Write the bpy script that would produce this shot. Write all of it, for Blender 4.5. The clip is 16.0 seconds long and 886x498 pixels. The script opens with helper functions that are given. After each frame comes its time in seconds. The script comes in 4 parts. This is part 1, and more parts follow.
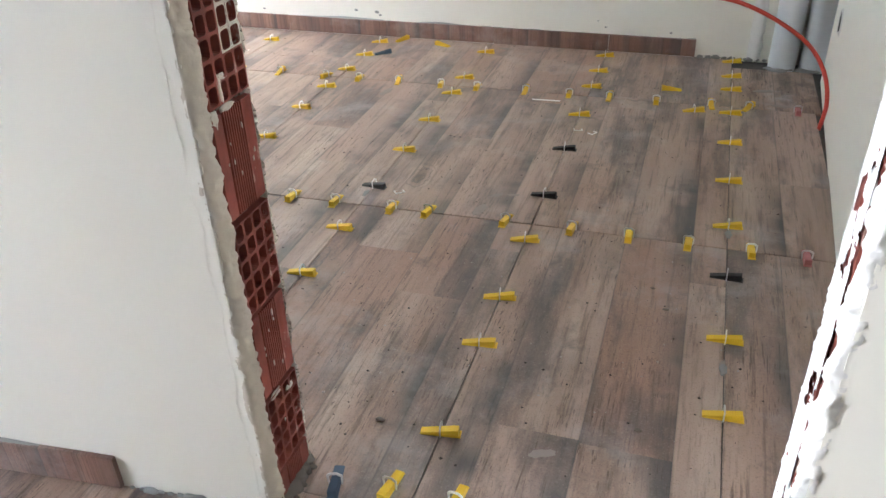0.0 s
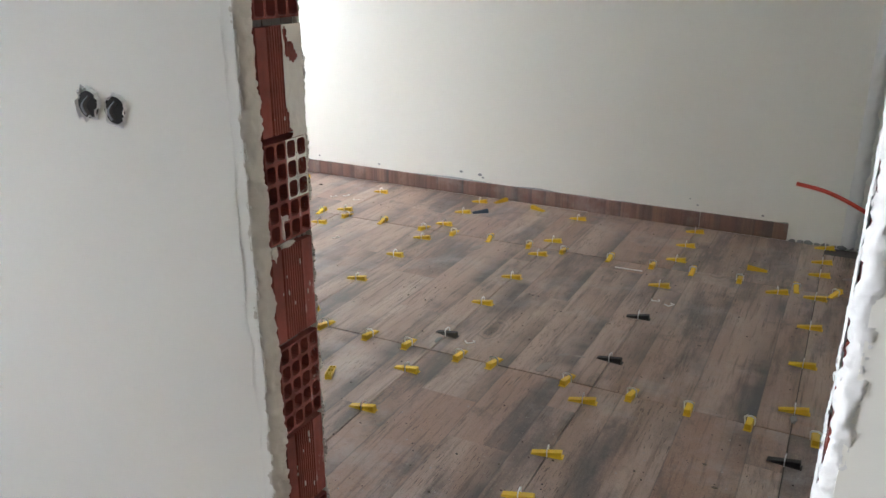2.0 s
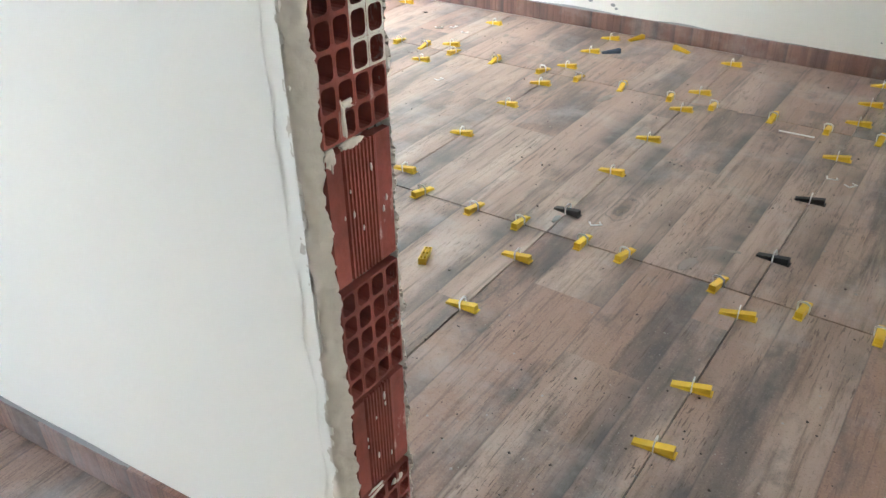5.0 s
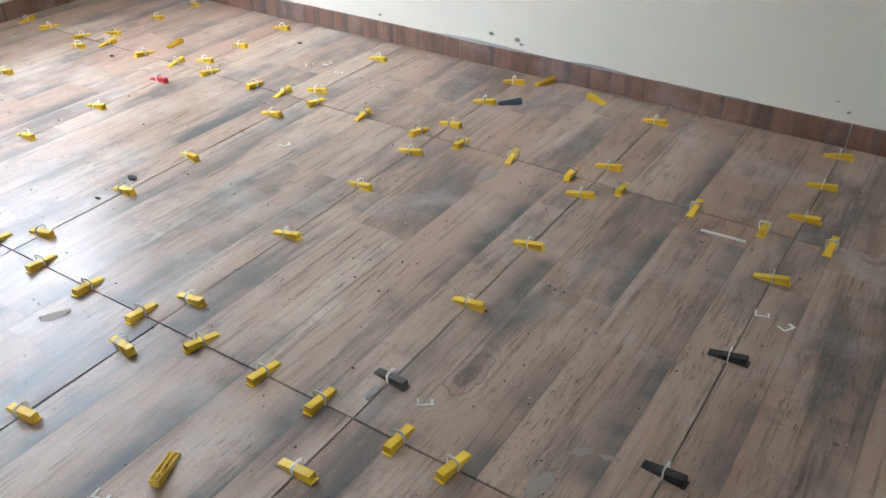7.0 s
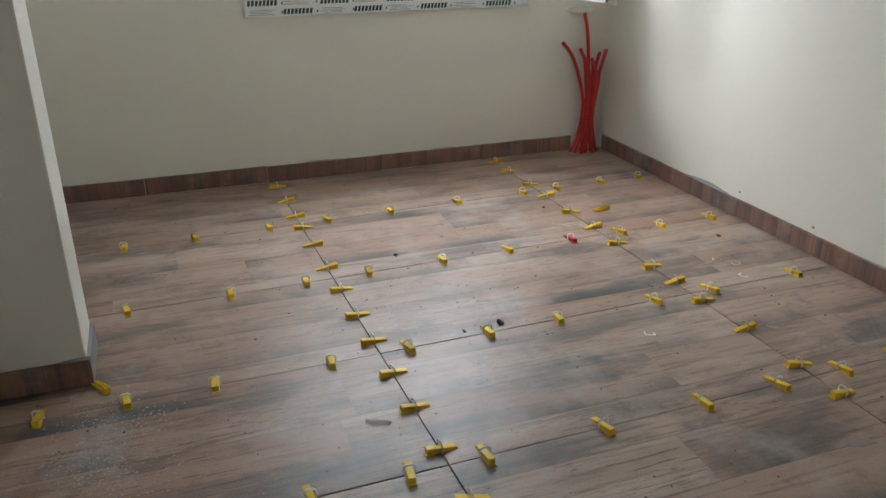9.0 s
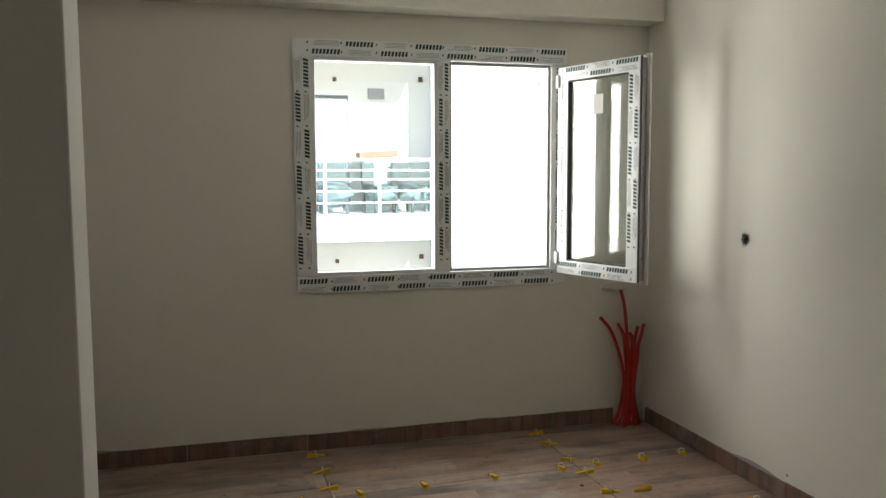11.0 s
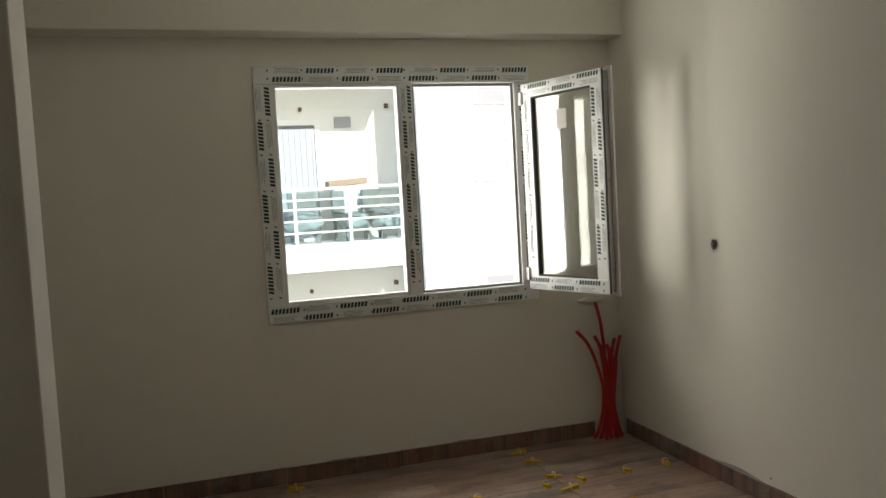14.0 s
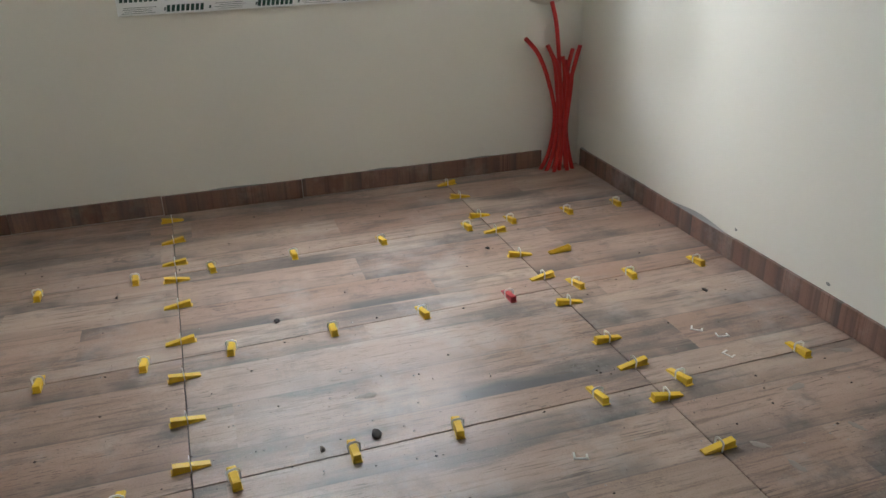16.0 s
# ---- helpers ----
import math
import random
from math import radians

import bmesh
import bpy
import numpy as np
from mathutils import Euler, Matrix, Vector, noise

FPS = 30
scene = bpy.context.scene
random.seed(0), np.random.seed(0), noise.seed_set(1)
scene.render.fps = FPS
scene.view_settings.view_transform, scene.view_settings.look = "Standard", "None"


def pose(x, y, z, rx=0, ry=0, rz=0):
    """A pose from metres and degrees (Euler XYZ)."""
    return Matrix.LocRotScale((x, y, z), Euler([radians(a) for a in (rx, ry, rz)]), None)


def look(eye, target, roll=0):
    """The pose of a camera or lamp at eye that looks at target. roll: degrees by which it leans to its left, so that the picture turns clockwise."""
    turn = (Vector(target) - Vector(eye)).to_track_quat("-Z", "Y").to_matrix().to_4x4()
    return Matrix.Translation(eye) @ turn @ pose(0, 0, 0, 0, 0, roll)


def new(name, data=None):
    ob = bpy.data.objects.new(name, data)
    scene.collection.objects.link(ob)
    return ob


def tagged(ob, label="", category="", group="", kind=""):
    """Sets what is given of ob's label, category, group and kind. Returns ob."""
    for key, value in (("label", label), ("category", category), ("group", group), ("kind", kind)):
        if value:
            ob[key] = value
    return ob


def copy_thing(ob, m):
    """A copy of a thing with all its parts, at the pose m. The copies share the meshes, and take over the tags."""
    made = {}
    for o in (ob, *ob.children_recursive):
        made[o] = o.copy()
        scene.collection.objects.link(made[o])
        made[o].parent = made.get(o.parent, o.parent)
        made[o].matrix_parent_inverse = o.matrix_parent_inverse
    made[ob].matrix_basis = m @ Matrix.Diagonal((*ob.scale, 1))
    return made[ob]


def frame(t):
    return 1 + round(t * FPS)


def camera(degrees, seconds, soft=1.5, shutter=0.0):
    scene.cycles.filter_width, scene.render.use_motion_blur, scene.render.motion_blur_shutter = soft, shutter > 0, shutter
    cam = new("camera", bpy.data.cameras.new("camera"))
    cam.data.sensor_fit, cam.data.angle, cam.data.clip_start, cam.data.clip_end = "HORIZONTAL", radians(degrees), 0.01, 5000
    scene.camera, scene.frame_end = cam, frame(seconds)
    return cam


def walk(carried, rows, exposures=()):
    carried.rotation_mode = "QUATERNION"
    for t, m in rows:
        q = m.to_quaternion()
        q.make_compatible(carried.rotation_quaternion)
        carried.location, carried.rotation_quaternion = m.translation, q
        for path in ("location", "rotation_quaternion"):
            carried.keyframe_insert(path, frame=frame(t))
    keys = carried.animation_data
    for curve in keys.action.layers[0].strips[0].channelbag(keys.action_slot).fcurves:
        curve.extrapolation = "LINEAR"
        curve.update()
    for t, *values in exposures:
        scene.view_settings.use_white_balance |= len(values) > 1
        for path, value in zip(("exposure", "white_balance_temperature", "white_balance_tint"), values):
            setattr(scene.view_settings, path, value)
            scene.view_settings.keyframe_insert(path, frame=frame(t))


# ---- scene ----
cam = camera(58.35, 16.0)
# the clip's own exposure
EXPO = [(0.0, 3.65, 5500, 12), (1.0, 3.5, 5500, 12), (2.0, 3.1, 5500, 12), (3.2, 3.5, 5400, 11), (5.3, 3.8, 5350, 8), (6.0, 3.4, 5250, 9), (6.5, 3.16, 5300, 8), (7.0, 3.36, 5300, 8), (7.5, 3.36, 5300, 8), (8.0, 2.95, 5400, 8), (8.5, 2.4, 5550, 8), (9.0, 2.15, 5650, 8), (10.0, 1.65, 5850, 8), (12.3, 0.6, 6800, 9), (13.5, 0.6, 6800, 9), (14.0, 0.65, 6700, 9), (14.5, 0.85, 6600, 9), (15.0, 1.55, 6350, 9), (15.5, 1.85, 6100, 9), (16.0, 2.05, 5700, 9)]
PATH = [
    (0, (-0.164, -2.1925, 1.28), (-0.7085, -0.576, 0.2345), -1.95),
    (0.5, (-0.162, -2.2525, 1.278), (-0.7955, -0.625, 0.3035), -0.75),
    (1, (-0.046, -2.2745, 1.268), (-0.778, -0.624, 0.407), 0.05),
    (1.5, (-0.005, -2.2475, 1.2945), (-0.7955, -0.5665, 0.554), 0.35),
    (2, (0.012, -2.2505, 1.317), (-0.8485, -0.581, 0.629), 0.10),
    (2.5, (0.019, -2.2875, 1.257), (-0.9295, -0.704, 0.488), 0.65),
    (3, (0.009, -2.299, 1.23), (-1.032, -0.8295, 0.3605), 0.30),
    (3.2, (0.0055, -2.298, 1.224), (-1.0565, -0.86, 0.3275), 0.15),
    (5.3, (-0.313, -1.638, 1.2235), (-1.294, -0.2715, 0.142), -1.10),
    (5.5, (-0.3305, -1.5175, 1.226), (-1.3225, -0.1545, 0.15), -1.45),
    (6, (-0.3475, -1.343, 1.243), (-1.3175, 0.04, 0.1725), -1.25),
    (6.5, (-0.3535, -1.1685, 1.2315), (-1.2585, 0.2345, 0.1305), -0.55),
    (7, (-0.373, -0.8675, 1.2195), (-1.3075, 0.499, 0.0965), -0.75),
    (7.5, (-0.3205, -0.6585, 1.245), (-1.4185, 0.626, 0.1745), -0.95),
    (8, (-0.1825, -0.516, 1.2635), (-1.597, 0.515, 0.2955), -2.60),
    (8.5, (-0.1945, -0.52, 1.2855), (-1.796, 0.306, 0.4175), -1.70),
    (9, (-0.2395, -0.604, 1.314), (-1.965, 0.0265, 0.524), 0.00),
    (9.5, (-0.153, -0.568, 1.308), (-1.973, -0.053, 0.6575), 1.70),
    (10, (-0.1375, -0.55, 1.372), (-1.9995, -0.031, 0.8575), 2.70),
    (10.2, (-0.1505, -0.523, 1.3845), (-2.0305, -0.006, 0.9385), 2.30),
    (12.3, (-0.1185, -0.482, 1.4755), (-2.0275, 0.1035, 1.5865), -3.40),
    (12.5, (-0.1135, -0.475, 1.4745), (-2.0205, 0.114, 1.6025), -3.50),
    (13, (-0.1195, -0.4735, 1.4715), (-2.0255, 0.121, 1.5925), -3.75),
    (13.5, (-0.1395, -0.462, 1.446), (-2.0515, 0.124, 1.488), -3.60),
    (14, (-0.1645, -0.475, 1.407), (-2.0705, 0.1185, 1.2875), -3.20),
    (14.5, (-0.3025, -0.445, 1.3405), (-2.174, 0.179, 1.013), -2.60),
    (15, (-0.549, -0.348, 1.2805), (-2.3625, 0.321, 0.7655), -1.60),
    (15.5, (-0.679, -0.2065, 1.254), (-2.428, 0.4645, 0.5525), -1.20),
    (16, (-0.829, 0.11, 1.2205), (-2.5795, 0.6385, 0.4115), -1.70),
]
walk(cam, [(t, look(eye, target, roll)) for t, eye, target, roll in PATH], EXPO)

# ---- light ----
SUN_EL, SUN_AZ = 31.0, 74.0
world = bpy.data.worlds.new("sky")
scene.world = world
world.use_nodes = True
wn = world.node_tree.nodes
sky = wn.new("ShaderNodeTexSky")
sky.sky_type, sky.sun_disc = "NISHITA", False
sky.sun_elevation, sky.sun_rotation = radians(SUN_EL), radians(SUN_AZ)
world.node_tree.links.new(sky.outputs["Color"], wn["Background"].inputs["Color"])
wn["Background"].inputs["Strength"].default_value = 0.15


def lamp(name, kind, energy, m, color=(1, 1, 1), **extra):
    data = bpy.data.lights.new(name, kind)
    data.energy, data.color = energy, color
    ob = new(name, data)
    ob.matrix_world = m
    if kind == "AREA":
        data.shape, data.size, data.size_y = "RECTANGLE", extra["w"], extra["h"]
    else:
        data.angle = radians(extra["angle"])
    return ob


az, el = radians(SUN_AZ), radians(SUN_EL)
sun_way = Vector((math.sin(az) * math.cos(el), math.cos(az) * math.cos(el), math.sin(el)))
lamp("sun", "SUN", 4.0, look(sun_way * 30, (0, 0, 0)), (1.0, 0.97, 0.92), angle=0.5)
# added unseen lamps outside the opening, in place of more sky and street light
lamp("daylight_fill_side", "AREA", 143, look((-6.1, -3.0, 1.05), (-3.9, 1.2, 1.45)), (1.0, 0.96, 0.89), w=1.4, h=3.4)
lamp("daylight_fill_above", "AREA", 42, look((-5.5, 0.6, 3.3), (-3.2, 0.6, 0.8)), (1.0, 0.96, 0.90), w=2.4, h=1.3)
lamp("daylight_fill_wall", "AREA", 26, look((-6.0, -1.2, 2.75), (-2.6, 1.7, 0.9)), (1.0, 0.96, 0.90), w=1.4, h=0.9)
lamp("daylight_fill_below", "AREA", 52, look((-5.6, 0.4, 0.25), (-3.2, 0.4, 1.9)), (1.0, 0.95, 0.87), w=2.6, h=0.7)


# ---- materials ----
class Nodes:
    def __init__(self, name):
        self.mat = bpy.data.materials.new(name)
        self.mat.use_nodes = True
        self.tree = self.mat.node_tree
        self.bsdf = self.tree.nodes["Principled BSDF"]

    def add(self, kind, **values):
        n = self.tree.nodes.new("ShaderNode" + kind)
        for k, v in values.items():
            if k == "blend":
                n.blend_type = v
            elif k == "op":
                n.operation = v
            elif k == "data":
                n.data_type = v
        return n

    def link(self, a, b):
        self.tree.links.new(a, b)

    def set(self, **values):
        for k, v in values.items():
            self.bsdf.inputs[k.replace("_", " ")].default_value = v

    def coords(self, scale=(1, 1, 1), which="Object", shift=None):
        tc = self.add("TexCoord")
        mp = self.add("Mapping")
        mp.inputs["Scale"].default_value = scale
        self.link(tc.outputs[which], mp.inputs["Vector"])
        if shift is not None:
            self.link(shift, mp.inputs["Location"])
        return mp.outputs["Vector"]

    def noise(self, vec, scale, detail=4, rough=0.55):
        n = self.add("TexNoise")
        n.inputs["Scale"].default_value, n.inputs["Detail"].default_value, n.inputs["Roughness"].default_value = scale, detail, rough
        self.link(vec, n.inputs["Vector"])
        return n.outputs["Fac"]

    def ramp(self, fac, stops):
        r = self.add("ValToRGB")
        e = r.color_ramp.elements
        while len(e) < len(stops):
            e.new(0.5)
        for el_, (p, c) in zip(e, stops):
            el_.position, el_.color = p, (*c, 1)
        self.link(fac, r.inputs["Fac"])
        return r.outputs["Color"]

    def mix(self, fac, a, b, blend="MIX"):
        m = self.add("Mix", data="RGBA", blend=blend)
        for sock, v in ((m.inputs[0], fac), (m.inputs[6], a), (m.inputs[7], b)):
            if isinstance(v, (int, float)):
                sock.default_value = v
            elif isinstance(v, tuple):
                sock.default_value = (*v, 1)
            else:
                self.link(v, sock)
        return m.outputs[2]

    def math(self, op, a, b=0.0):
        m = self.add("Math", op=op)
        for sock, v in zip(m.inputs, (a, b)):
            if isinstance(v, (int, float)):
                sock.default_value = v
            else:
                self.link(v, sock)
        return m.outputs[0]

    def bump(self, height, strength=0.2, distance=0.01):
        b = self.add("Bump")
        b.inputs["Strength"].default_value, b.inputs["Distance"].default_value = strength, distance
        self.link(height, b.inputs["Height"])
        self.link(b.outputs["Normal"], self.bsdf.inputs["Normal"])

    def color(self, sock):
        self.link(sock, self.bsdf.inputs["Base Color"])


def grey(v):
    return (v, v, v)


def paint(name, base, dirt, rough=0.75, bump=0.12):
    n = Nodes(name)
    v = n.coords()
    big = n.noise(v, 1.3, 5, 0.6)
    fine = n.noise(v, 60, 3)
    scuff = n.noise(n.coords((1, 1, 6)), 5, 6, 0.7)
    c = n.mix(n.math("MULTIPLY", big, 0.35), base, dirt)
    c = n.mix(n.math("MULTIPLY", n.ramp(scuff, [(0.62, grey(0)), (0.8, grey(1))]), 0.25), c, dirt)
    n.color(c)
    n.set(Roughness=rough)
    n.bump(n.mix(0.3, big, fine), bump, 0.006)
    return n.mat


def plastic(name, base, rough=0.4, var=0.25, bump=0.05, metal=0.0):
    n = Nodes(name)
    info = n.add("ObjectInfo")
    v = n.coords()
    f = n.noise(v, 35, 4)
    dark = tuple(x * (1 - var) for x in base)
    c = n.mix(f, dark, base)
    c = n.mix(n.math("MULTIPLY", info.outputs["Random"], 0.4), c, dark)
    n.color(c)
    n.set(Roughness=rough, Metallic=metal)
    n.bump(f, bump, 0.002)
    return n.mat


def wood_tile(name, across, tones, rough=0.31, seam=True, plank=0.2, dusty=0.44):
    """Printed wood on a glazed tile. across: the axis over which the planks lie side by side (0 or 1); the grain runs along the other."""
    n = Nodes(name)
    info = n.add("ObjectInfo")
    rnd = n.math("MULTIPLY", info.outputs["Random"], 37.0)
    comb = n.add("CombineXYZ")
    n.link(rnd, comb.inputs[0]), n.link(n.math("MULTIPLY", rnd, 1.7), comb.inputs[1])
    tc = n.add("TexCoord")
    sep = n.add("SeparateXYZ")
    n.link(tc.outputs["Object"], sep.inputs[0])
    u, w = sep.outputs[across], sep.outputs[1 - across]
    strip = n.math("FLOOR", n.math("DIVIDE", n.math("ADD", u, 5.0), plank))
    wn1 = n.add("TexWhiteNoise")
    wn1.noise_dimensions = "2D"
    cx = n.add("CombineXYZ")
    n.link(strip, cx.inputs[0]), n.link(rnd, cx.inputs[1])
    n.link(cx.outputs[0], wn1.inputs["Vector"])
    board = n.math("FLOOR", n.math("ADD", n.math("DIVIDE", w, 1.5), n.math("MULTIPLY", wn1.outputs["Value"], 3.0)))
    cy = n.add("CombineXYZ")
    n.link(strip, cy.inputs[0]), n.link(board, cy.inputs[1]), n.link(rnd, cy.inputs[2])
    wn2 = n.add("TexWhiteNoise")
    wn2.noise_dimensions = "3D"
    n.link(cy.outputs[0], wn2.inputs["Vector"])
    pick = wn2.outputs["Value"]
    # grain, drawn out along the plank and shifted from plank to plank
    sh = n.add("VectorMath", op="ADD")
    n.link(tc.outputs["Object"], sh.inputs[0])
    scl = n.add("VectorMath", op="SCALE")
    n.link(wn2.outputs["Color"], scl.inputs[0])
    scl.inputs["Scale"].default_value = 20.0
    n.link(scl.outputs[0], sh.inputs[1])
    sh2 = n.add("VectorMath", op="ADD")
    n.link(sh.outputs[0], sh2.inputs[0]), n.link(comb.outputs[0], sh2.inputs[1])
    vec = sh2.outputs[0]

    def stretched(su, sw):
        m = n.add("Mapping")
        m.inputs["Scale"].default_value = (su, sw, 1) if across == 0 else (sw, su, 1)
        n.link(vec, m.inputs["Vector"])
        return m.outputs["Vector"]

    grain = n.noise(stretched(60, 3.2), 1.0, 7, 0.62)
    wide = n.noise(stretched(9, 1.2), 1.0, 5, 0.6)
    cloud = n.noise(stretched(6.0, 1.35), 1.0, 8, 0.64)
    scratch = n.noise(stretched(150, 7), 1.0, 3, 0.6)
    zone = n.noise(stretched(6, 2.2), 1.0, 4, 0.6)
    fleck = n.noise(vec, 240, 2, 0.5)
    knot = n.add("TexVoronoi")
    knot.inputs["Scale"].default_value = 1.0
    n.link(stretched(2.6, 1.2), knot.inputs["Vector"])
    c = n.ramp(wide, [(0.25, tones[0]), (0.5, tones[1]), (0.75, tones[2])])
    c = n.mix(n.ramp(pick, [(0.25, grey(0.0)), (0.95, grey(0.6))]), c, tones[3])
    c = n.mix(n.ramp(wn2.outputs["Color"], [(0.62, grey(0.0)), (0.95, grey(0.4))]), c, tones[2])
    c = n.mix(n.ramp(grain, [(0.32, grey(0.6)), (0.47, grey(0.0))]), c, tones[4])
    c = n.mix(n.ramp(cloud, [(0.51, grey(0.0)), (0.59, grey(0.5)), (0.70, grey(0.84))]), c, tones[5])
    c = n.mix(n.math("MULTIPLY", n.ramp(scratch, [(0.34, grey(0.8)), (0.42, grey(0.0))]), n.ramp(zone, [(0.46, grey(0.0)), (0.62, grey(1.0))])), c, tones[4])
    c = n.mix(n.ramp(fleck, [(0.30, grey(0.35)), (0.42, grey(0.0))]), c, tones[4])
    c = n.mix(n.ramp(fleck, [(0.60, grey(0.0)), (0.72, grey(0.3))]), c, tones[2])
    c = n.mix(n.ramp(knot.outputs["Distance"], [(0.015, grey(0.8)), (0.06, grey(0.25)), (0.11, grey(0.0))]), c, tones[4])
    smudge = n.noise(vec, 6.5, 7, 0.68)
    # smoky burn along one side of some planks, short dark strokes across the grain, knots with rings
    fr0 = n.math("FRACT", n.math("DIVIDE", n.math("ADD", u, 5.0), plank))
    ragged = n.math("ADD", fr0, n.math("MULTIPLY", n.math("SUBTRACT", wide, 0.5), 0.9))
    along = n.noise(stretched(0.8, 2.1), 1.0, 4, 0.6)
    burn = n.math("MULTIPLY", n.ramp(ragged, [(0.58, grey(0.0)), (0.98, grey(0.85))]), n.ramp(along, [(0.44, grey(0.0)), (0.60, grey(1.0))]))
    c = n.mix(burn, c, tones[5])
    stroke = n.noise(stretched(260, 24), 1.0, 2, 0.5)
    patchy = n.noise(stretched(4, 3), 1.0, 3, 0.6)
    c = n.mix(n.math("MULTIPLY", n.ramp(stroke, [(0.61, grey(0.0)), (0.67, grey(0.75))]), n.ramp(patchy, [(0.46, grey(0.0)), (0.58, grey(1.0))])), c, tones[4])
    rings = n.math("SINE", n.math("ADD", n.math("MULTIPLY", knot.outputs["Distance"], 130.0), n.math("MULTIPLY", n.noise(vec, 22, 4, 0.65), 16.0)))
    c = n.mix(n.math("MULTIPLY", n.ramp(rings, [(0.2, grey(0.0)), (1.0, grey(0.5))]), n.ramp(knot.outputs["Distance"], [(0.10, grey(1.0)), (0.17, grey(0.0))])), c, tones[5])
    c = n.mix(n.ramp(smudge, [(0.57, grey(0.0)), (0.72, grey(0.6))]), c, tones[5])
    # thin dust and smears of grout, in place over the whole floor
    gc = n.coords((1, 1, 1), "Object", comb.outputs[0])
    dust = n.noise(gc, 2.6, 8, 0.7)
    c = n.mix(n.math("MULTIPLY", n.ramp(dust, [(0.52, grey(0)), (0.72, grey(1))]), dusty), c, (0.5, 0.48, 0.46))
    if seam:
        fr = n.math("FRACT", n.math("DIVIDE", n.math("ADD", u, 5.0), plank))
        edge = n.math("MINIMUM", fr, n.math("SUBTRACT", 1.0, fr))
        c = n.mix(n.ramp(edge, [(0.0, grey(0.45)), (0.018, grey(0.0))]), c, tones[5])
    n.color(c)
    r = n.ramp(n.mix(0.5, dust, grain), [(0.3, grey(rough - 0.06)), (0.75, grey(rough + 0.25))])
    n.link(r, n.bsdf.inputs["Roughness"])
    n.set(**{"Specular_IOR_Level": 0.5})
    n.bump(grain, 0.10, 0.002)
    return n.mat


WOOD = [(0.260, 0.176, 0.132), (0.385, 0.278, 0.216), (0.495, 0.392, 0.322), (0.325, 0.192, 0.140), (0.085, 0.056, 0.044), (0.066, 0.067, 0.071)]
M_TILE = wood_tile("wood_look_tile", 0, WOOD)
M_TILE_DUSTY = wood_tile("dusty_wood_look_tile", 0, WOOD, 0.6, True, 0.2, 0.9)
M_SKIRT = wood_tile("wood_look_skirting", 0, [(0.16, 0.085, 0.06), (0.25, 0.14, 0.105), (0.31, 0.20, 0.155), (0.14, 0.075, 0.055), (0.075, 0.045, 0.036), (0.08, 0.068, 0.062)], 0.4, True, 0.085)
M_SKIRT_Y = wood_tile("wood_look_skirting_side", 1, [(0.16, 0.085, 0.06), (0.25, 0.14, 0.105), (0.31, 0.20, 0.155), (0.14, 0.075, 0.055), (0.075, 0.045, 0.036), (0.08, 0.068, 0.062)], 0.4, True, 0.085)
M_WALL = paint("cream_wall_paint", (0.768, 0.748, 0.675), (0.67, 0.64, 0.56))
M_CEIL = paint("ceiling_paint", (0.80, 0.79, 0.75), (0.70, 0.68, 0.63))
M_ROUGH = paint("torn_plaster", (0.58, 0.53, 0.44), (0.33, 0.285, 0.22), 0.95, 1.0)
M_LAP = paint("pale_filler", (0.755, 0.735, 0.665), (0.66, 0.63, 0.55), 0.85, 0.5)
M_WHITE_PLASTER = paint("white_gypsum", (0.69, 0.68, 0.65), (0.46, 0.43, 0.39), 0.9, 0.9)
M_SCREED = paint("grey_bed", (0.10, 0.095, 0.09), (0.05, 0.046, 0.042), 0.95, 0.6)
M_MORTAR = paint("old_mortar", (0.17, 0.145, 0.12), (0.08, 0.065, 0.052), 0.95, 0.8)
M_CEMENT = paint("grey_tile_adhesive", (0.30, 0.30, 0.29), (0.18, 0.18, 0.17), 0.95, 0.6)
M_HAZE = paint("dried_adhesive_haze", (0.315, 0.275, 0.240), (0.22, 0.182, 0.152), 0.7, 0.6)
M_FACADE = paint("cream_render", (0.82, 0.82, 0.79), (0.76, 0.755, 0.72), 0.9, 0.2)
M_FACADE_W = paint("white_render", (0.82, 0.84, 0.86), (0.76, 0.78, 0.79), 0.9, 0.2)


def brick_material():
    n = Nodes("red_hollow_brick")
    v = n.coords()
    a, b = n.noise(v, 9, 6, 0.65), n.noise(v, 90, 4)
    c = n.ramp(a, [(0.3, (0.135, 0.034, 0.023)), (0.55, (0.235, 0.058, 0.039)), (0.8, (0.32, 0.10, 0.070))])
    smear = n.noise(n.coords((1, 1, 0.35)), 28, 6, 0.7)
    c = n.mix(n.math("MULTIPLY", n.ramp(smear, [(0.62, grey(0)), (0.70, grey(1))]), 0.7), c, (0.55, 0.45, 0.38))
    n.color(c)
    n.set(Roughness=0.85)
    n.bump(n.mix(0.5, a, b), 0.4, 0.003)
    return n.mat


M_BRICK = brick_material()
M_YELLOW = plastic("yellow_plastic", (0.88, 0.58, 0.02), 0.42)
_c = Nodes("white_clip_light")
_tl, _mx = _c.add("BsdfTranslucent"), _c.add("MixShader")
_tl.inputs["Color"].default_value = (0.88, 0.87, 0.84, 1)
_mx.inputs[0].default_value = 0.55
_c.set(Roughness=0.45)
_c.color(_c.mix(_c.noise(_c.coords(), 60, 3), (0.80, 0.78, 0.74), (0.90, 0.89, 0.87)))
_c.link(_c.bsdf.outputs[0], _mx.inputs[1]), _c.link(_tl.outputs[0], _mx.inputs[2])
_c.link(_mx.outputs[0], _c.tree.nodes["Material Output"].inputs["Surface"])
